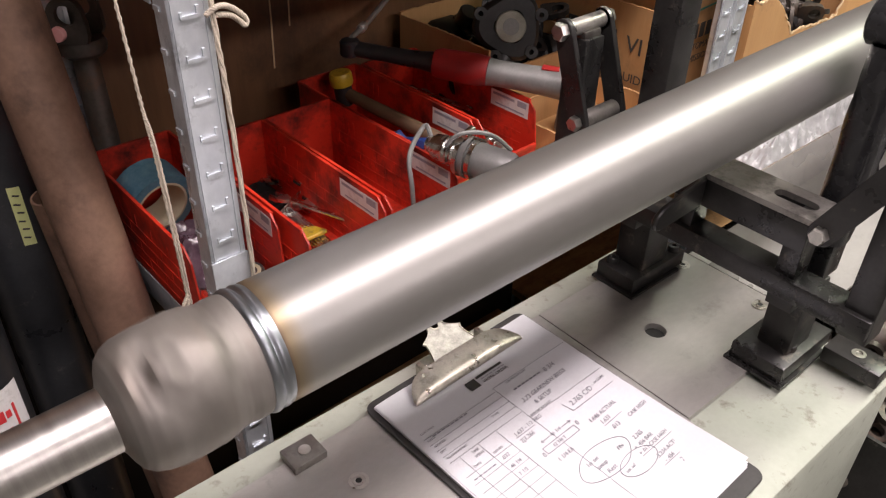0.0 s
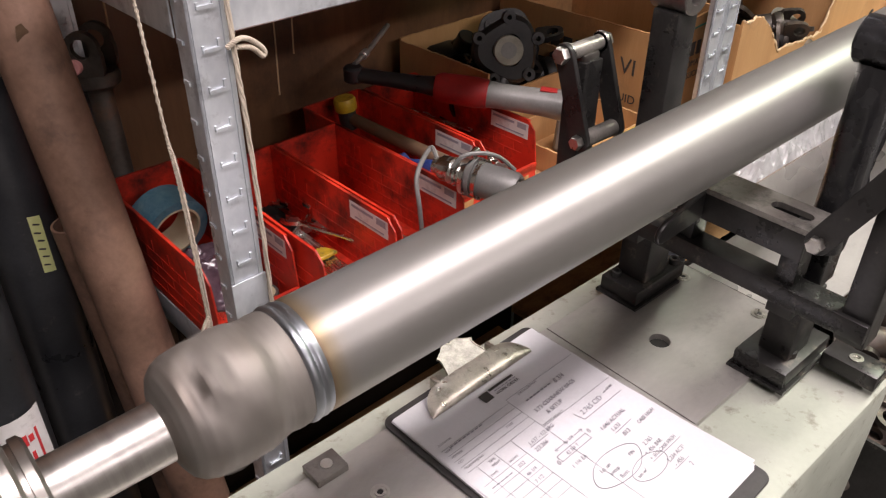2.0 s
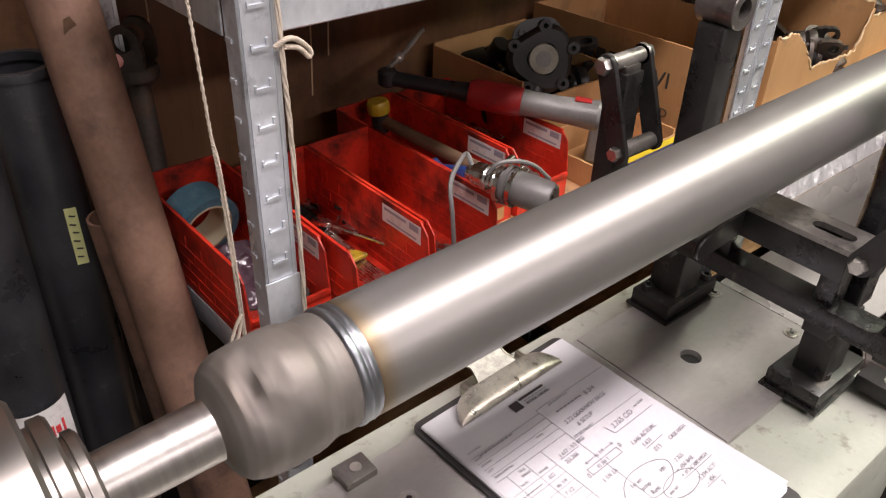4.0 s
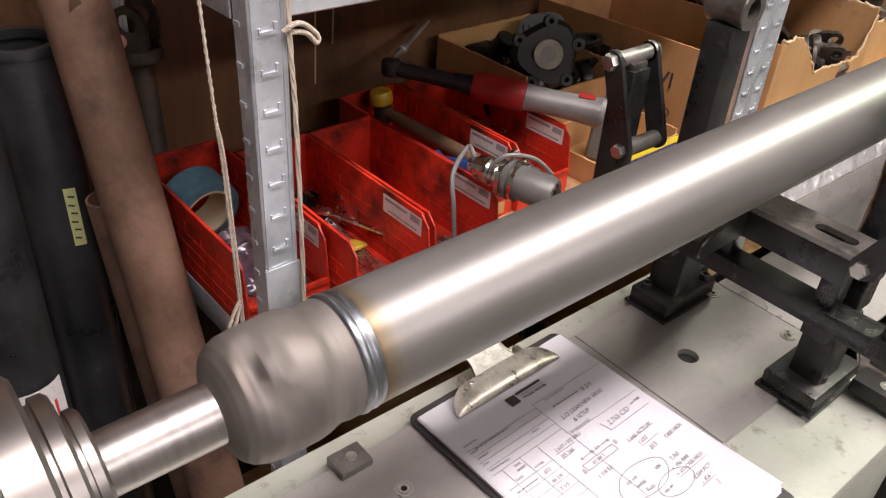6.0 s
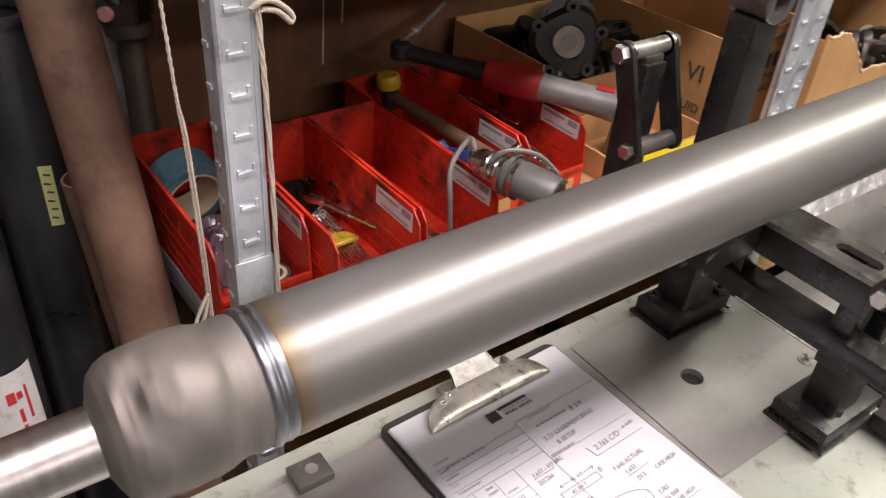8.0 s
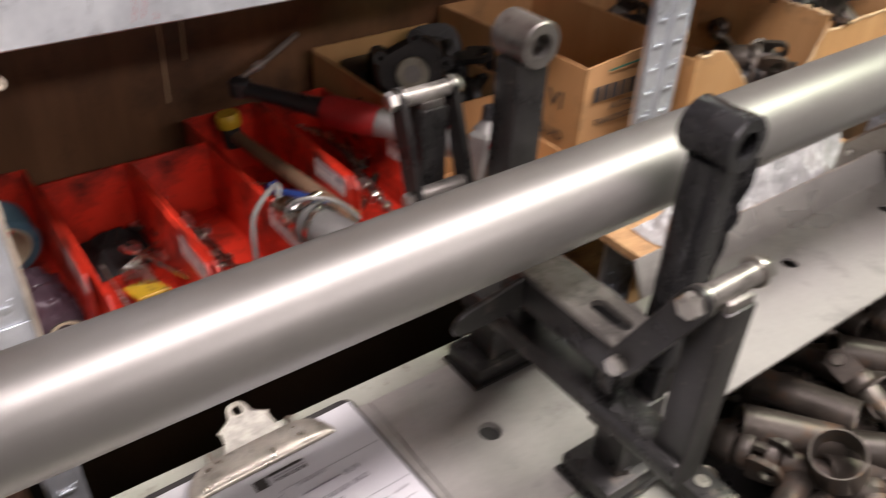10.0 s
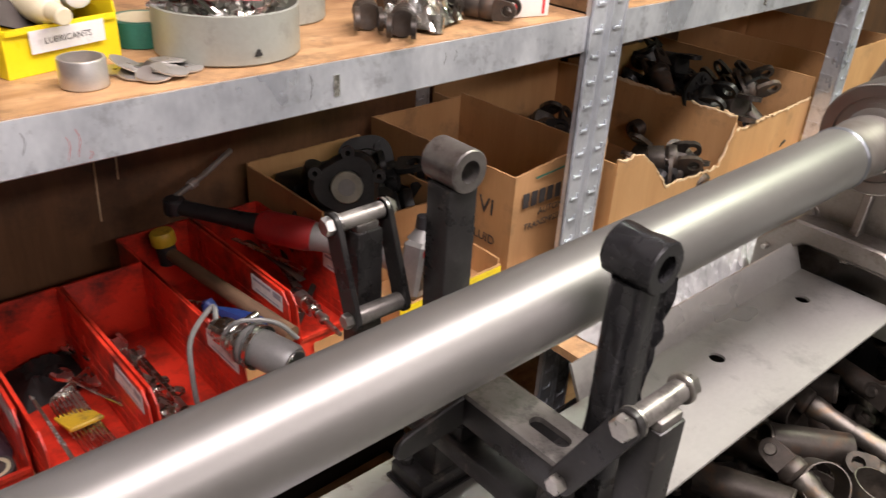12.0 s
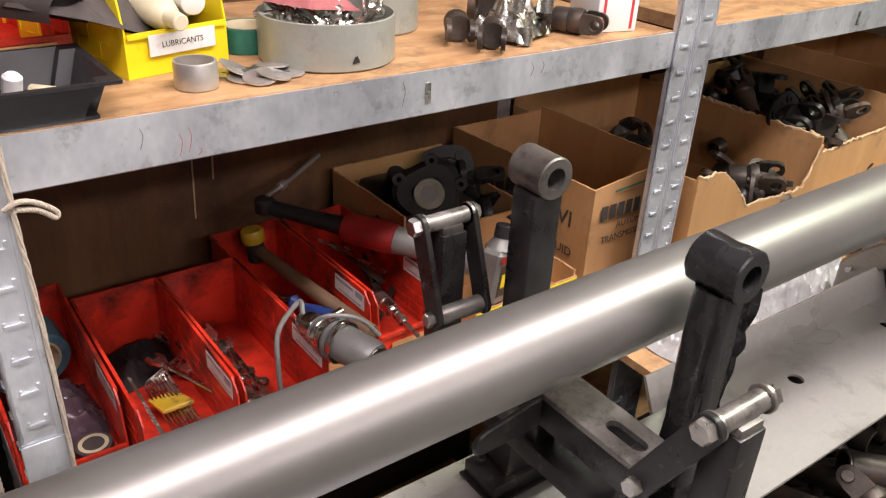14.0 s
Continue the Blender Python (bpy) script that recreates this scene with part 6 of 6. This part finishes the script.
def upper_shelf():
    c = thing("steel_pan", "round grey-green steel pan full of bolts", "pan", pose(0.003, 0.395, UP))
    part("pan", lathe([(0, 0), (0, 0.074), (0.002, 0.0765), (0.050, 0.0765), (0.051, 0.0745), (0.003, 0.0735), (0.003, 0)], 72, pose(0.003, 0.392, UP, 0, -90, 0)), M_CAN, c)
    part("paint_chip", prism([(-0.004, 0), (0.005, 0.001), (0.002, 0.008), (-0.001, 0.007)], 0, 0.0005, pose(-0.0055, 0.3150, UP + 0.010, 90, 0, -7)), M_HOLE, c)
    rn = random.Random(9)
    for k in range(46):
        a, d = rn.uniform(0, 6.28), 0.060 * math.sqrt(rn.random())
        p = Vector((0.003 + d * math.cos(a), 0.392 + d * math.sin(a), UP + 0.030 + 0.00055 * k))
        q = p + Vector((rn.uniform(-1, 1), rn.uniform(-1, 1), rn.uniform(-0.5, 0.9))).normalized() * rn.uniform(0.022, 0.04)
        b = thing("loose_bolt", "bright plated bolt in the pan", "bolt", pose(*p), "bolts in the pan")
        part("shank", rod(p, q, 0.0038, 10), M_ZINC, b)
        part("head", hexagon(p, p - (q - p).normalized() * 0.006, 0.013), M_ZINC, b)
    r = thing("red_rag", "faded red shop rag over the pan", "rag", pose(-0.03, 0.40, UP + 0.05))
    part("cloth", crumpled(0.10, 0.085, 0.035, 12, 28, 26, 20, pose(-0.022, 0.398, UP + 0.056, 0, 10, 25)), M_RAG, r)
    c2 = thing("steel_tin", "tall grey steel tin", "tin", pose(0.125, 0.50, UP))
    part("body", lathe([(0, 0), (0, 0.062), (0.002, 0.064), (0.09, 0.064), (0.09, 0.062), (0.004, 0.061), (0.004, 0)], 60, pose(0.125, 0.498, UP, 0, -90, 0)), M_CAN, c2)
    cup = thing("steel_collar", "short turned steel collar", "collar", pose(-0.168, 0.346, UP))
    part("ring", lathe([(0, 0.019), (0, 0.0205), (0.001, 0.0213), (0.025, 0.0213), (0.0265, 0.0205), (0.0265, 0.0185)], 48, pose(-0.168, 0.346, UP, 0, -90, 0), None, None, True), M_SATIN, cup)
    for k, (x, y, z, ax_, ay_) in enumerate(((-0.128, 0.375, 0, 0, 0), (-0.118, 0.348, 0.001, 3, 2), (-0.108, 0.331, 0.0045, 9, -5), (-0.090, 0.352, 0.0035, 8, 6), (-0.093, 0.331, 0.006, 6, 12), (-0.070, 0.345, 0.001, 0, 0), (-0.110, 0.366, 0.004, -8, 6), (-0.122, 0.359, 0.009, 10, 24), (-0.080, 0.362, 0.006, -6, 5))):
        w = thing("washer", "large flat steel washer", "washer", None, "loose washers")
        part("disc", ring_plate(lambda a: 0.0175, lambda a: 0.0024, 0, 0.0016, None, None, 36), M_SATIN if k % 3 else M_TURNED, w)
        w.matrix_world = pose(x, y, UP + z, ax_, ay_, 0)
    tape_roll(-0.062, 0.462, UP, 0.034, 0.026, M_GREEN, "roll of dark green tape lying flat", pose(-0.062, 0.462, UP + 0.0135, 0, -90, 0), "tape_roll")
    # yellow bin
    y = thing("yellow_bin", "yellow plastic bin labelled for lubricants", "storage bin", None)
    part("shell", bin_mesh(0.120, 0.22, 0.088, 0.044), M_YELLOW, y)
    lab = part("label", B(-0.036, 0.042, -0.0040, -0.0032, 0.020, 0.041), M_LABEL, y, "white typed label")
    part("print", letters("LUBRICANTS", 0.0083, Matrix(((1, 0, 0, -0.022), (0, 0, -1, -0.0042), (0, 1, 0, 0.0275), (0, 0, 0, 1))), 0.0003, 0, 1.02), M_INK, lab)
    y.matrix_world = pose(-0.160, 0.408, UP, 0, 0, 14)
    for x, yy, z, r, L, mat, dx in ((-0.192, 0.50, UP + 0.055, 0.017, 0.16, M_CREAM, 0.25), (-0.140, 0.50, UP + 0.062, 0.026, 0.12, M_WHITEBOX, 0.05), (-0.163, 0.53, UP + 0.028, 0.022, 0.14, M_CLOTH, 0.1)):
        b = thing("lubricant_bottle", "used lubricant bottle lying in the bin", "bottle", pose(x, yy, z), "lubricant bottles")
        m = axis((x, yy + 0.04, z + 0.012), (x + dx * 0.1, yy - 0.1, z))
        part("body", lathe([(0, 0), (0, 0.8 * r), (0.006, r), (L - 0.035, r), (L - 0.022, 0.7 * r), (L - 0.020, 0.55 * r), (L - 0.001, 0.5 * r), (L, 0.42 * r), (L, 0)], 28, m), mat, b)
    # black tray and bits
    t = thing("black_tray", "shallow black plastic tray with chalk and bits", "tray", pose(-0.33, 0.33, UP))
    w0, w1, y0, y1, h = -0.48, -0.262, 0.284, 0.412, 0.036
    bm = B(w0 + 0.012, w1 - 0.012, y0 + 0.012, y1 - 0.012, UP, UP + 0.003)
    part("base", bm, M_DARKPLASTIC, t)
    inner, outer = [(w0 + 0.012, y0 + 0.012), (w1 - 0.012, y0 + 0.012), (w1 - 0.012, y1 - 0.012), (w0 + 0.012, y1 - 0.012)], [(w0, y0), (w1, y0), (w1, y1), (w0, y1)]
    rim = [(w0 - 0.006, y0 - 0.006), (w1 + 0.006, y0 - 0.006), (w1 + 0.006, y1 + 0.006), (w0 - 0.006, y1 + 0.006)]
    own = bmesh.new()
    rings = [[own.verts.new((x, yy, z)) for x, yy in loop] for loop, z in ((inner, UP), (outer, UP + h), (rim, UP + h), (rim, UP + h - 0.003), ([(x * 1.0 - 0.002 if x < -0.4 else x + 0.002, yy) for x, yy in outer], UP + h - 0.003))]
    in2 = [[own.verts.new((x, yy, z)) for x, yy in loop] for loop, z in (([(a * 0.98 + b * 0.02, c * 0.98 + d * 0.02) for (a, c), (b, d) in zip(outer, inner)], UP + h - 0.0002), ([(x + (0.002 if x < -0.36 else -0.002), yy + (0.002 if yy < 0.33 else -0.002)) for x, yy in inner], UP + 0.0031))]
    for seq in (rings, in2):
        for a, b in zip(seq, seq[1:]):
            for k in range(4):
                own.faces.new((a[k], a[(k + 1) % 4], b[(k + 1) % 4], b[k]))
    bmesh.ops.bevel(own, geom=[e for e in own.edges if abs((e.verts[0].co - e.verts[1].co).z) > 0.01], offset=0.013, segments=4, affect="EDGES")
    part("wall", own, M_DARKPLASTIC, t)
    for k, (x, yy, a) in enumerate(((-0.318, 0.345, 20), (-0.300, 0.352, -30), (-0.328, 0.362, 70))):
        ch = thing("chalk_stick", "short stick of pale chalk in the tray", "chalk", pose(x, yy, UP + 0.006), "chalk sticks")
        part("stick", B(-0.017, 0.017, -0.005, 0.005, 0, 0.009, None, pose(x, yy, UP + 0.0035 + 0.004 * k, 0, 6, a), 0.001), M_CREAM, ch)
    bt = thing("plug_bolt", "short plated plug in the tray", "plug", pose(-0.335, 0.325, UP))
    part("plug", rod((-0.335, 0.33, UP + 0.010), (-0.331, 0.322, UP + 0.040), 0.008, 20, chamfer=0.003), M_WHITEBOX, bt)
    # red bin with a grey sleeve behind the tray
    b = thing("parts_bin", "red plastic bin with grey cloth in front", "storage bin", None, "red parts bins")
    part("shell", bin_mesh(0.125, 0.22, 0.075, 0.036), M_RED, b)
    part("lip_card", B(-0.046, 0.046, -0.0042, -0.0032, 0.008, 0.030), M_CARD, b)
    b.matrix_world = pose(-0.312, 0.455, UP, 0, 0, 4)
    cl = thing("emery_cloth", "curled sheet of grey emery cloth", "emery cloth", pose(-0.30, 0.44, UP + 0.08))
    own = bmesh.new()
    vs = [[own.verts.new((0.020 * math.cos(a) * (1 + 0.15 * f), 0.16 * f, 0.020 * math.sin(a) * (1 + 0.15 * f) + 0.0)) for a in (radians(-30 + 15 * k) for k in range(16))] for f in (k / 8 for k in range(9))]
    for p, q in zip(vs, vs[1:]):
        for k in range(15):
            own.faces.new((p[k], p[k + 1], q[k + 1], q[k]))
    own.transform(pose(-0.262, 0.400, UP + 0.066, -4, 0, 20))
    part("sheet", own, M_CLOTH, cl)
    own = crumpled(0.12, 0.10, 0.05, 15, 24, 20, 14, pose(-0.235, 0.45, UP + 0.045, 0, 20, 30))
    rg = thing("dark_rag", "dark grey rag hanging from the bin", "rag", pose(-0.24, 0.45, UP + 0.04))
    part("cloth", own, M_CLOTH, rg)
    # castings and carton towards the far post
    for kind, p, q, rr in (("small", (0.200, 0.335, UP + 0.017), (0.25, 0.39, UP + 0.017), 0), ("small", (0.350, 0.345, UP + 0.017), (0.32, 0.40, UP + 0.017), 0), ("small", (0.315, 0.375, UP + 0.017), (0.38, 0.42, UP + 0.017), 0), ("small", (0.185, 0.385, UP + 0.017), (0.22, 0.44, UP + 0.017), 0), ("end", (0.30, 0.45, UP + 0.026), (0.36, 0.50, UP + 0.026), 0)):
        put(kind, p, q, rr)
    cs = thing("alloy_casting", "bright alloy casting with bolt bosses", "casting", pose(0.262, 0.36, UP))
    part("body", crumpled(0.085, 0.075, 0.060, 21, 26, 24, 34, pose(0.258, 0.362, UP + 0.004, 0, 0, 20)), M_ZINC, cs)
    for k, (x, yy, z) in enumerate(((0.240, 0.342, 0.05), (0.285, 0.338, 0.046), (0.262, 0.372, 0.058), (0.244, 0.325, 0.012))):
        part("boss", lathe([(0, 0.0045), (0, 0.010), (0.022, 0.011), (0.022, 0.0045)], 20, pose(x, yy, UP + z - 0.012, 0, -80, 20 * k), None, None, True), M_ZINC, cs)
    wb = thing("white_carton", "white printed carton with red stripes", "carton", pose(0.41, 0.36, UP))
    m = pose(0.418, 0.352, UP, 0, 0, -14)
    part("box", B(-0.032, 0.032, -0.028, 0.045, 0, 0.06, None, m, 0.002), M_WHITEBOX, wb)
    for x in (-0.024, 0.020):
        part("stripe", B(x, x + 0.004, -0.0286, -0.0280, 0.004, 0.056, None, m), M_REDINK, wb)
    sg = thing("steel_strip", "long thin steel strip on the shelf", "steel strip", pose(0.46, 0.46, UP), "steel strips")
    part("strip", B(0.40, 0.50, 0.44, 0.448, UP, UP + 0.003, None, Matrix.Translation((0.45, 0.44, 0)) @ Matrix.Rotation(-0.5, 4, "Z") @ Matrix.Translation((-0.45, -0.44, 0))), M_PILE, sg)


upper_shelf()


# ---- the rack and all on it stand at a slight angle to the machine ----
bpy.context.view_layer.update()
YAW = Matrix.Translation((0.55, 0.298, 0)) @ Matrix.Rotation(radians(1.5), 4, "Z") @ Matrix.Translation((-0.55, -0.298, 0))
for ob in [o for o in scene.objects if o.parent is None and o.matrix_world.translation.y > 0.225 and o.matrix_world.translation.z < 0.7]:
    set_back = Matrix.Translation((0.004, 0.008, 0)) if ob.matrix_world.translation.z > 0.42 else Matrix()
    ob.matrix_world = YAW @ set_back @ ob.matrix_world


# ---- ropes and leaning pipes ----
def twisted(pts, r, turns, bm=None):
    """A rope of three strands along a smooth line."""
    line = curve(pts, 14)
    n = len(line)
    for s in range(3):
        path = []
        for i, p in enumerate(line):
            d = (line[min(i + 1, n - 1)] - line[max(i - 1, 0)]).normalized()
            a = d.cross(Vector((0.2, 1, 0.1))).normalized()
            b = d.cross(a)
            t = 2 * math.pi * (turns * i / n + s / 3)
            path.append(p + 0.55 * r * (math.cos(t) * a + math.sin(t) * b))
        bm = sweep(path, 0.62 * r, 6, bm)
    return bm


rope = thing("rope", "thin cotton rope tied round the rack post", "rope", pose(-0.36, 0.29, 0.03))
part("strand", twisted([(-0.3535, 0.270, 0.45), (-0.3530, 0.268, 0.345), (-0.3515, 0.267, 0.29), (-0.3500, 0.268, 0.16), (-0.3510, 0.269, 0.03), (-0.353, 0.270, -0.06)], 0.0023, 66), M_ROPE, rope)
part("knot", twisted([(-0.360, 0.268, 0.364), (-0.351, 0.265, 0.370), (-0.342, 0.267, 0.369), (-0.332, 0.271, 0.363), (-0.322, 0.275, 0.354), (-0.3185, 0.277, 0.348), (-0.3215, 0.276, 0.3455), (-0.327, 0.274, 0.351), (-0.337, 0.270, 0.359), (-0.351, 0.267, 0.363)], 0.0023, 16), M_ROPE, rope, "looped rope end")
cord = thing("cord", "thin cotton cord hanging beside the post", "rope", pose(-0.42, 0.285, 0.03))
part("strand", twisted([(-0.428, 0.285, 0.45), (-0.426, 0.285, 0.40), (-0.4225, 0.284, 0.29), (-0.420, 0.285, 0.25), (-0.418, 0.285, 0.14), (-0.4165, 0.285, 0.03), (-0.416, 0.285, -0.06)], 0.0018, 46), M_ROPE, cord)
part("strand", twisted([(-0.4225, 0.284, 0.29), (-0.4185, 0.283, 0.25), (-0.4155, 0.284, 0.14), (-0.4150, 0.284, 0.03), (-0.413, 0.284, -0.06)], 0.0016, 36), M_ROPE, cord)
part("loop", twisted([(-0.417, 0.284, 0.085), (-0.425, 0.283, 0.073), (-0.433, 0.282, 0.056), (-0.431, 0.282, 0.050), (-0.425, 0.282, 0.058), (-0.417, 0.284, 0.080)], 0.0018, 10), M_ROPE, cord, "small loop of cord")


def leaning_pipe(name, label, p, q, r, mat, wall=0.003, extra=None):
    t = thing(name, label, "pipe", pose(*p))
    part("wall", pipe(p, q, r, wall, 40), mat, t)
    return t


brown = leaning_pipe("rusty_pipe", "rusty brown steel tube leaning on the rack", (-0.4220, 0.200, FLOOR), (-0.4720, 0.600, 0.72), 0.0340, M_RUST)
part("bare_patch", prism([(-0.006, -0.004), (0.004, -0.012), (0.007, 0.004), (0.002, 0.014), (-0.004, 0.012)], 0, 0.0008, pose(-0.4700, 0.4745, 0.345, 104, -3, 0)), M_HANDLE, brown, "scraped pale patch")
black = leaning_pipe("black_pipe", "black painted steel tube with a pale tape tag", (-0.512, 0.566, FLOOR), (-0.5085, 0.566, 0.292), 0.041, M_BLKPIPE)
part("rim", lathe([(0, 0.034), (0, 0.0425), (0.006, 0.0435), (0.010, 0.0425), (0.010, 0.034)], 40, axis((-0.5085, 0.566, 0.282), (-0.5085, 0.566, 0.297)), None, None, True), M_BLKPIPE, black)
tag = bmesh.new()
vs = [[tag.verts.new((-0.5090 + 0.0416 * math.sin(a), 0.566 - 0.0416 * math.cos(a), z - 0.010 * (a - 0.1))) for a in (radians(2 + 5 * k) for k in range(5))] for z in (0.053, 0.079, 0.105, 0.130)]
for a, b in zip(vs, vs[1:]):
    for k in range(4):
        tag.faces.new((a[k], a[k + 1], b[k + 1], b[k]))
tg = part("tag", tag, M_TAGTAPE, black, "pale green tape tag with pen writing")
bm = None
for k in range(6):
    a = radians(10 + 2 * (k % 2))
    bm = B(-0.004, 0.004, -0.0003, 0.0003, -0.0010, 0.0010, bm, pose(-0.5090 + 0.0420 * math.sin(a), 0.566 - 0.0420 * math.cos(a), 0.063 + 0.0110 * k, 0, 25, math.degrees(a)))
part("pen_mark", bm, M_INK, tg)
leaning_pipe("black_pipe", "black rough coated steel tube behind the tailstock", (-0.62, 0.44, FLOOR), (-0.600, 0.50, 0.24), 0.043, M_BLKPIPE)
lbl = bpy.data.objects["black_pipe.001"]
own = bmesh.new()
vs = [[own.verts.new((-0.6085 + 0.0445 * math.sin(a), 0.468 - 0.0445 * math.cos(a), z)) for a in (radians(-50 + 12.5 * k) for k in range(9))] for z in (-0.19, -0.12, -0.05)]
for a, b in zip(vs, vs[1:]):
    for k in range(8):
        own.faces.new((a[k], a[k + 1], b[k + 1], b[k]))
sticker = part("sticker", own, M_LABEL, lbl, "white sticker with a red emblem")
bm = None
for k, (a, z, w, h) in enumerate(((8, -0.085, 0.009, 0.016), (20, -0.085, 0.006, 0.010), (30, -0.10, 0.003, 0.05), (16, -0.115, 0.004, 0.02), (16, -0.14, 0.004, 0.02))):
    aa = radians(a)
    bm = B(-w / 2, w / 2, -0.0003, 0.0003, -h / 2, h / 2, bm, pose(-0.6085 + 0.0449 * math.sin(aa), 0.468 - 0.0449 * math.cos(aa), z, 0, 0, a))
part("emblem", bm, M_REDINK, sticker, "plain red emblem shapes")
leaning_pipe("thin_pipe", "dull dark steel tube behind the rusty one", (-0.40, 0.50, FLOOR), (-0.47, 0.50, 0.12), 0.022, M_RUST)


def hung_shaft():
    g = thing("old_shaft", "old grey drive shaft end standing in the rack", "drive shaft", pose(-0.365, 0.62, -0.2))
    top, low = Vector((-0.358, 0.640, 0.222)), Vector((-0.366, 0.61, -0.25))
    m = axis(top, low)
    part("stem", lathe([(0.01, 0.015), (0.05, 0.016), (0.14, 0.0175), (0.15, 0.021), (0.16, 0.019), (0.175, 0.023), (0.19, 0.019), (0.22, 0.0185), (0.24, 0.024), (0.46, 0.024), (0.46, 0)], 28, m), M_PILE, g)
    part("fork", fork(0.030, 0.034, axis(low, top) @ Matrix.Translation(((top - low).length, 0, 0)) @ Matrix.Rotation(radians(65), 4, "X")), M_PILE, g)
    part("cap", rod((-0.389, 0.622, 0.249), (-0.380, 0.630, 0.249), 0.009, 20, chamfer=0.001), M_PINK, g, "pink painted bearing cap")


hung_shaft()


# ---- plastic bags behind the bed ----
def bags():
    b = thing("side_shelf", "narrow board behind the bed", "board", pose(0.7, 0.19, -0.09))
    part("board", B(0.45, 1.10, 0.155, 0.295, -0.085, -0.070), M_BOARD, b)
    for k, (x, y, w, d, h, a) in enumerate(((0.60, 0.205, 0.20, 0.12, 0.062, 8), (0.78, 0.215, 0.24, 0.13, 0.075, -6), (0.93, 0.225, 0.16, 0.12, 0.07, 14))):
        t = thing("plastic_bag", "crumpled white plastic bag beside the bed", "bag", pose(x, y, -0.0695), "white plastic bags")
        part("film", crumpled(w, d, h * 1.25, 30 + k, 90, 60, 34, pose(x, y, -0.069, 0, 0, a)), M_BAG, t, "", 60)


bags()


def motions():
    """The shaft turns steadily about its own axis."""
    walk(drive_shaft, [(k / 30, SHAFT @ Matrix.Rotation(radians(60.0 * k), 4, "X")) for k in range(0, 421)])


motions()
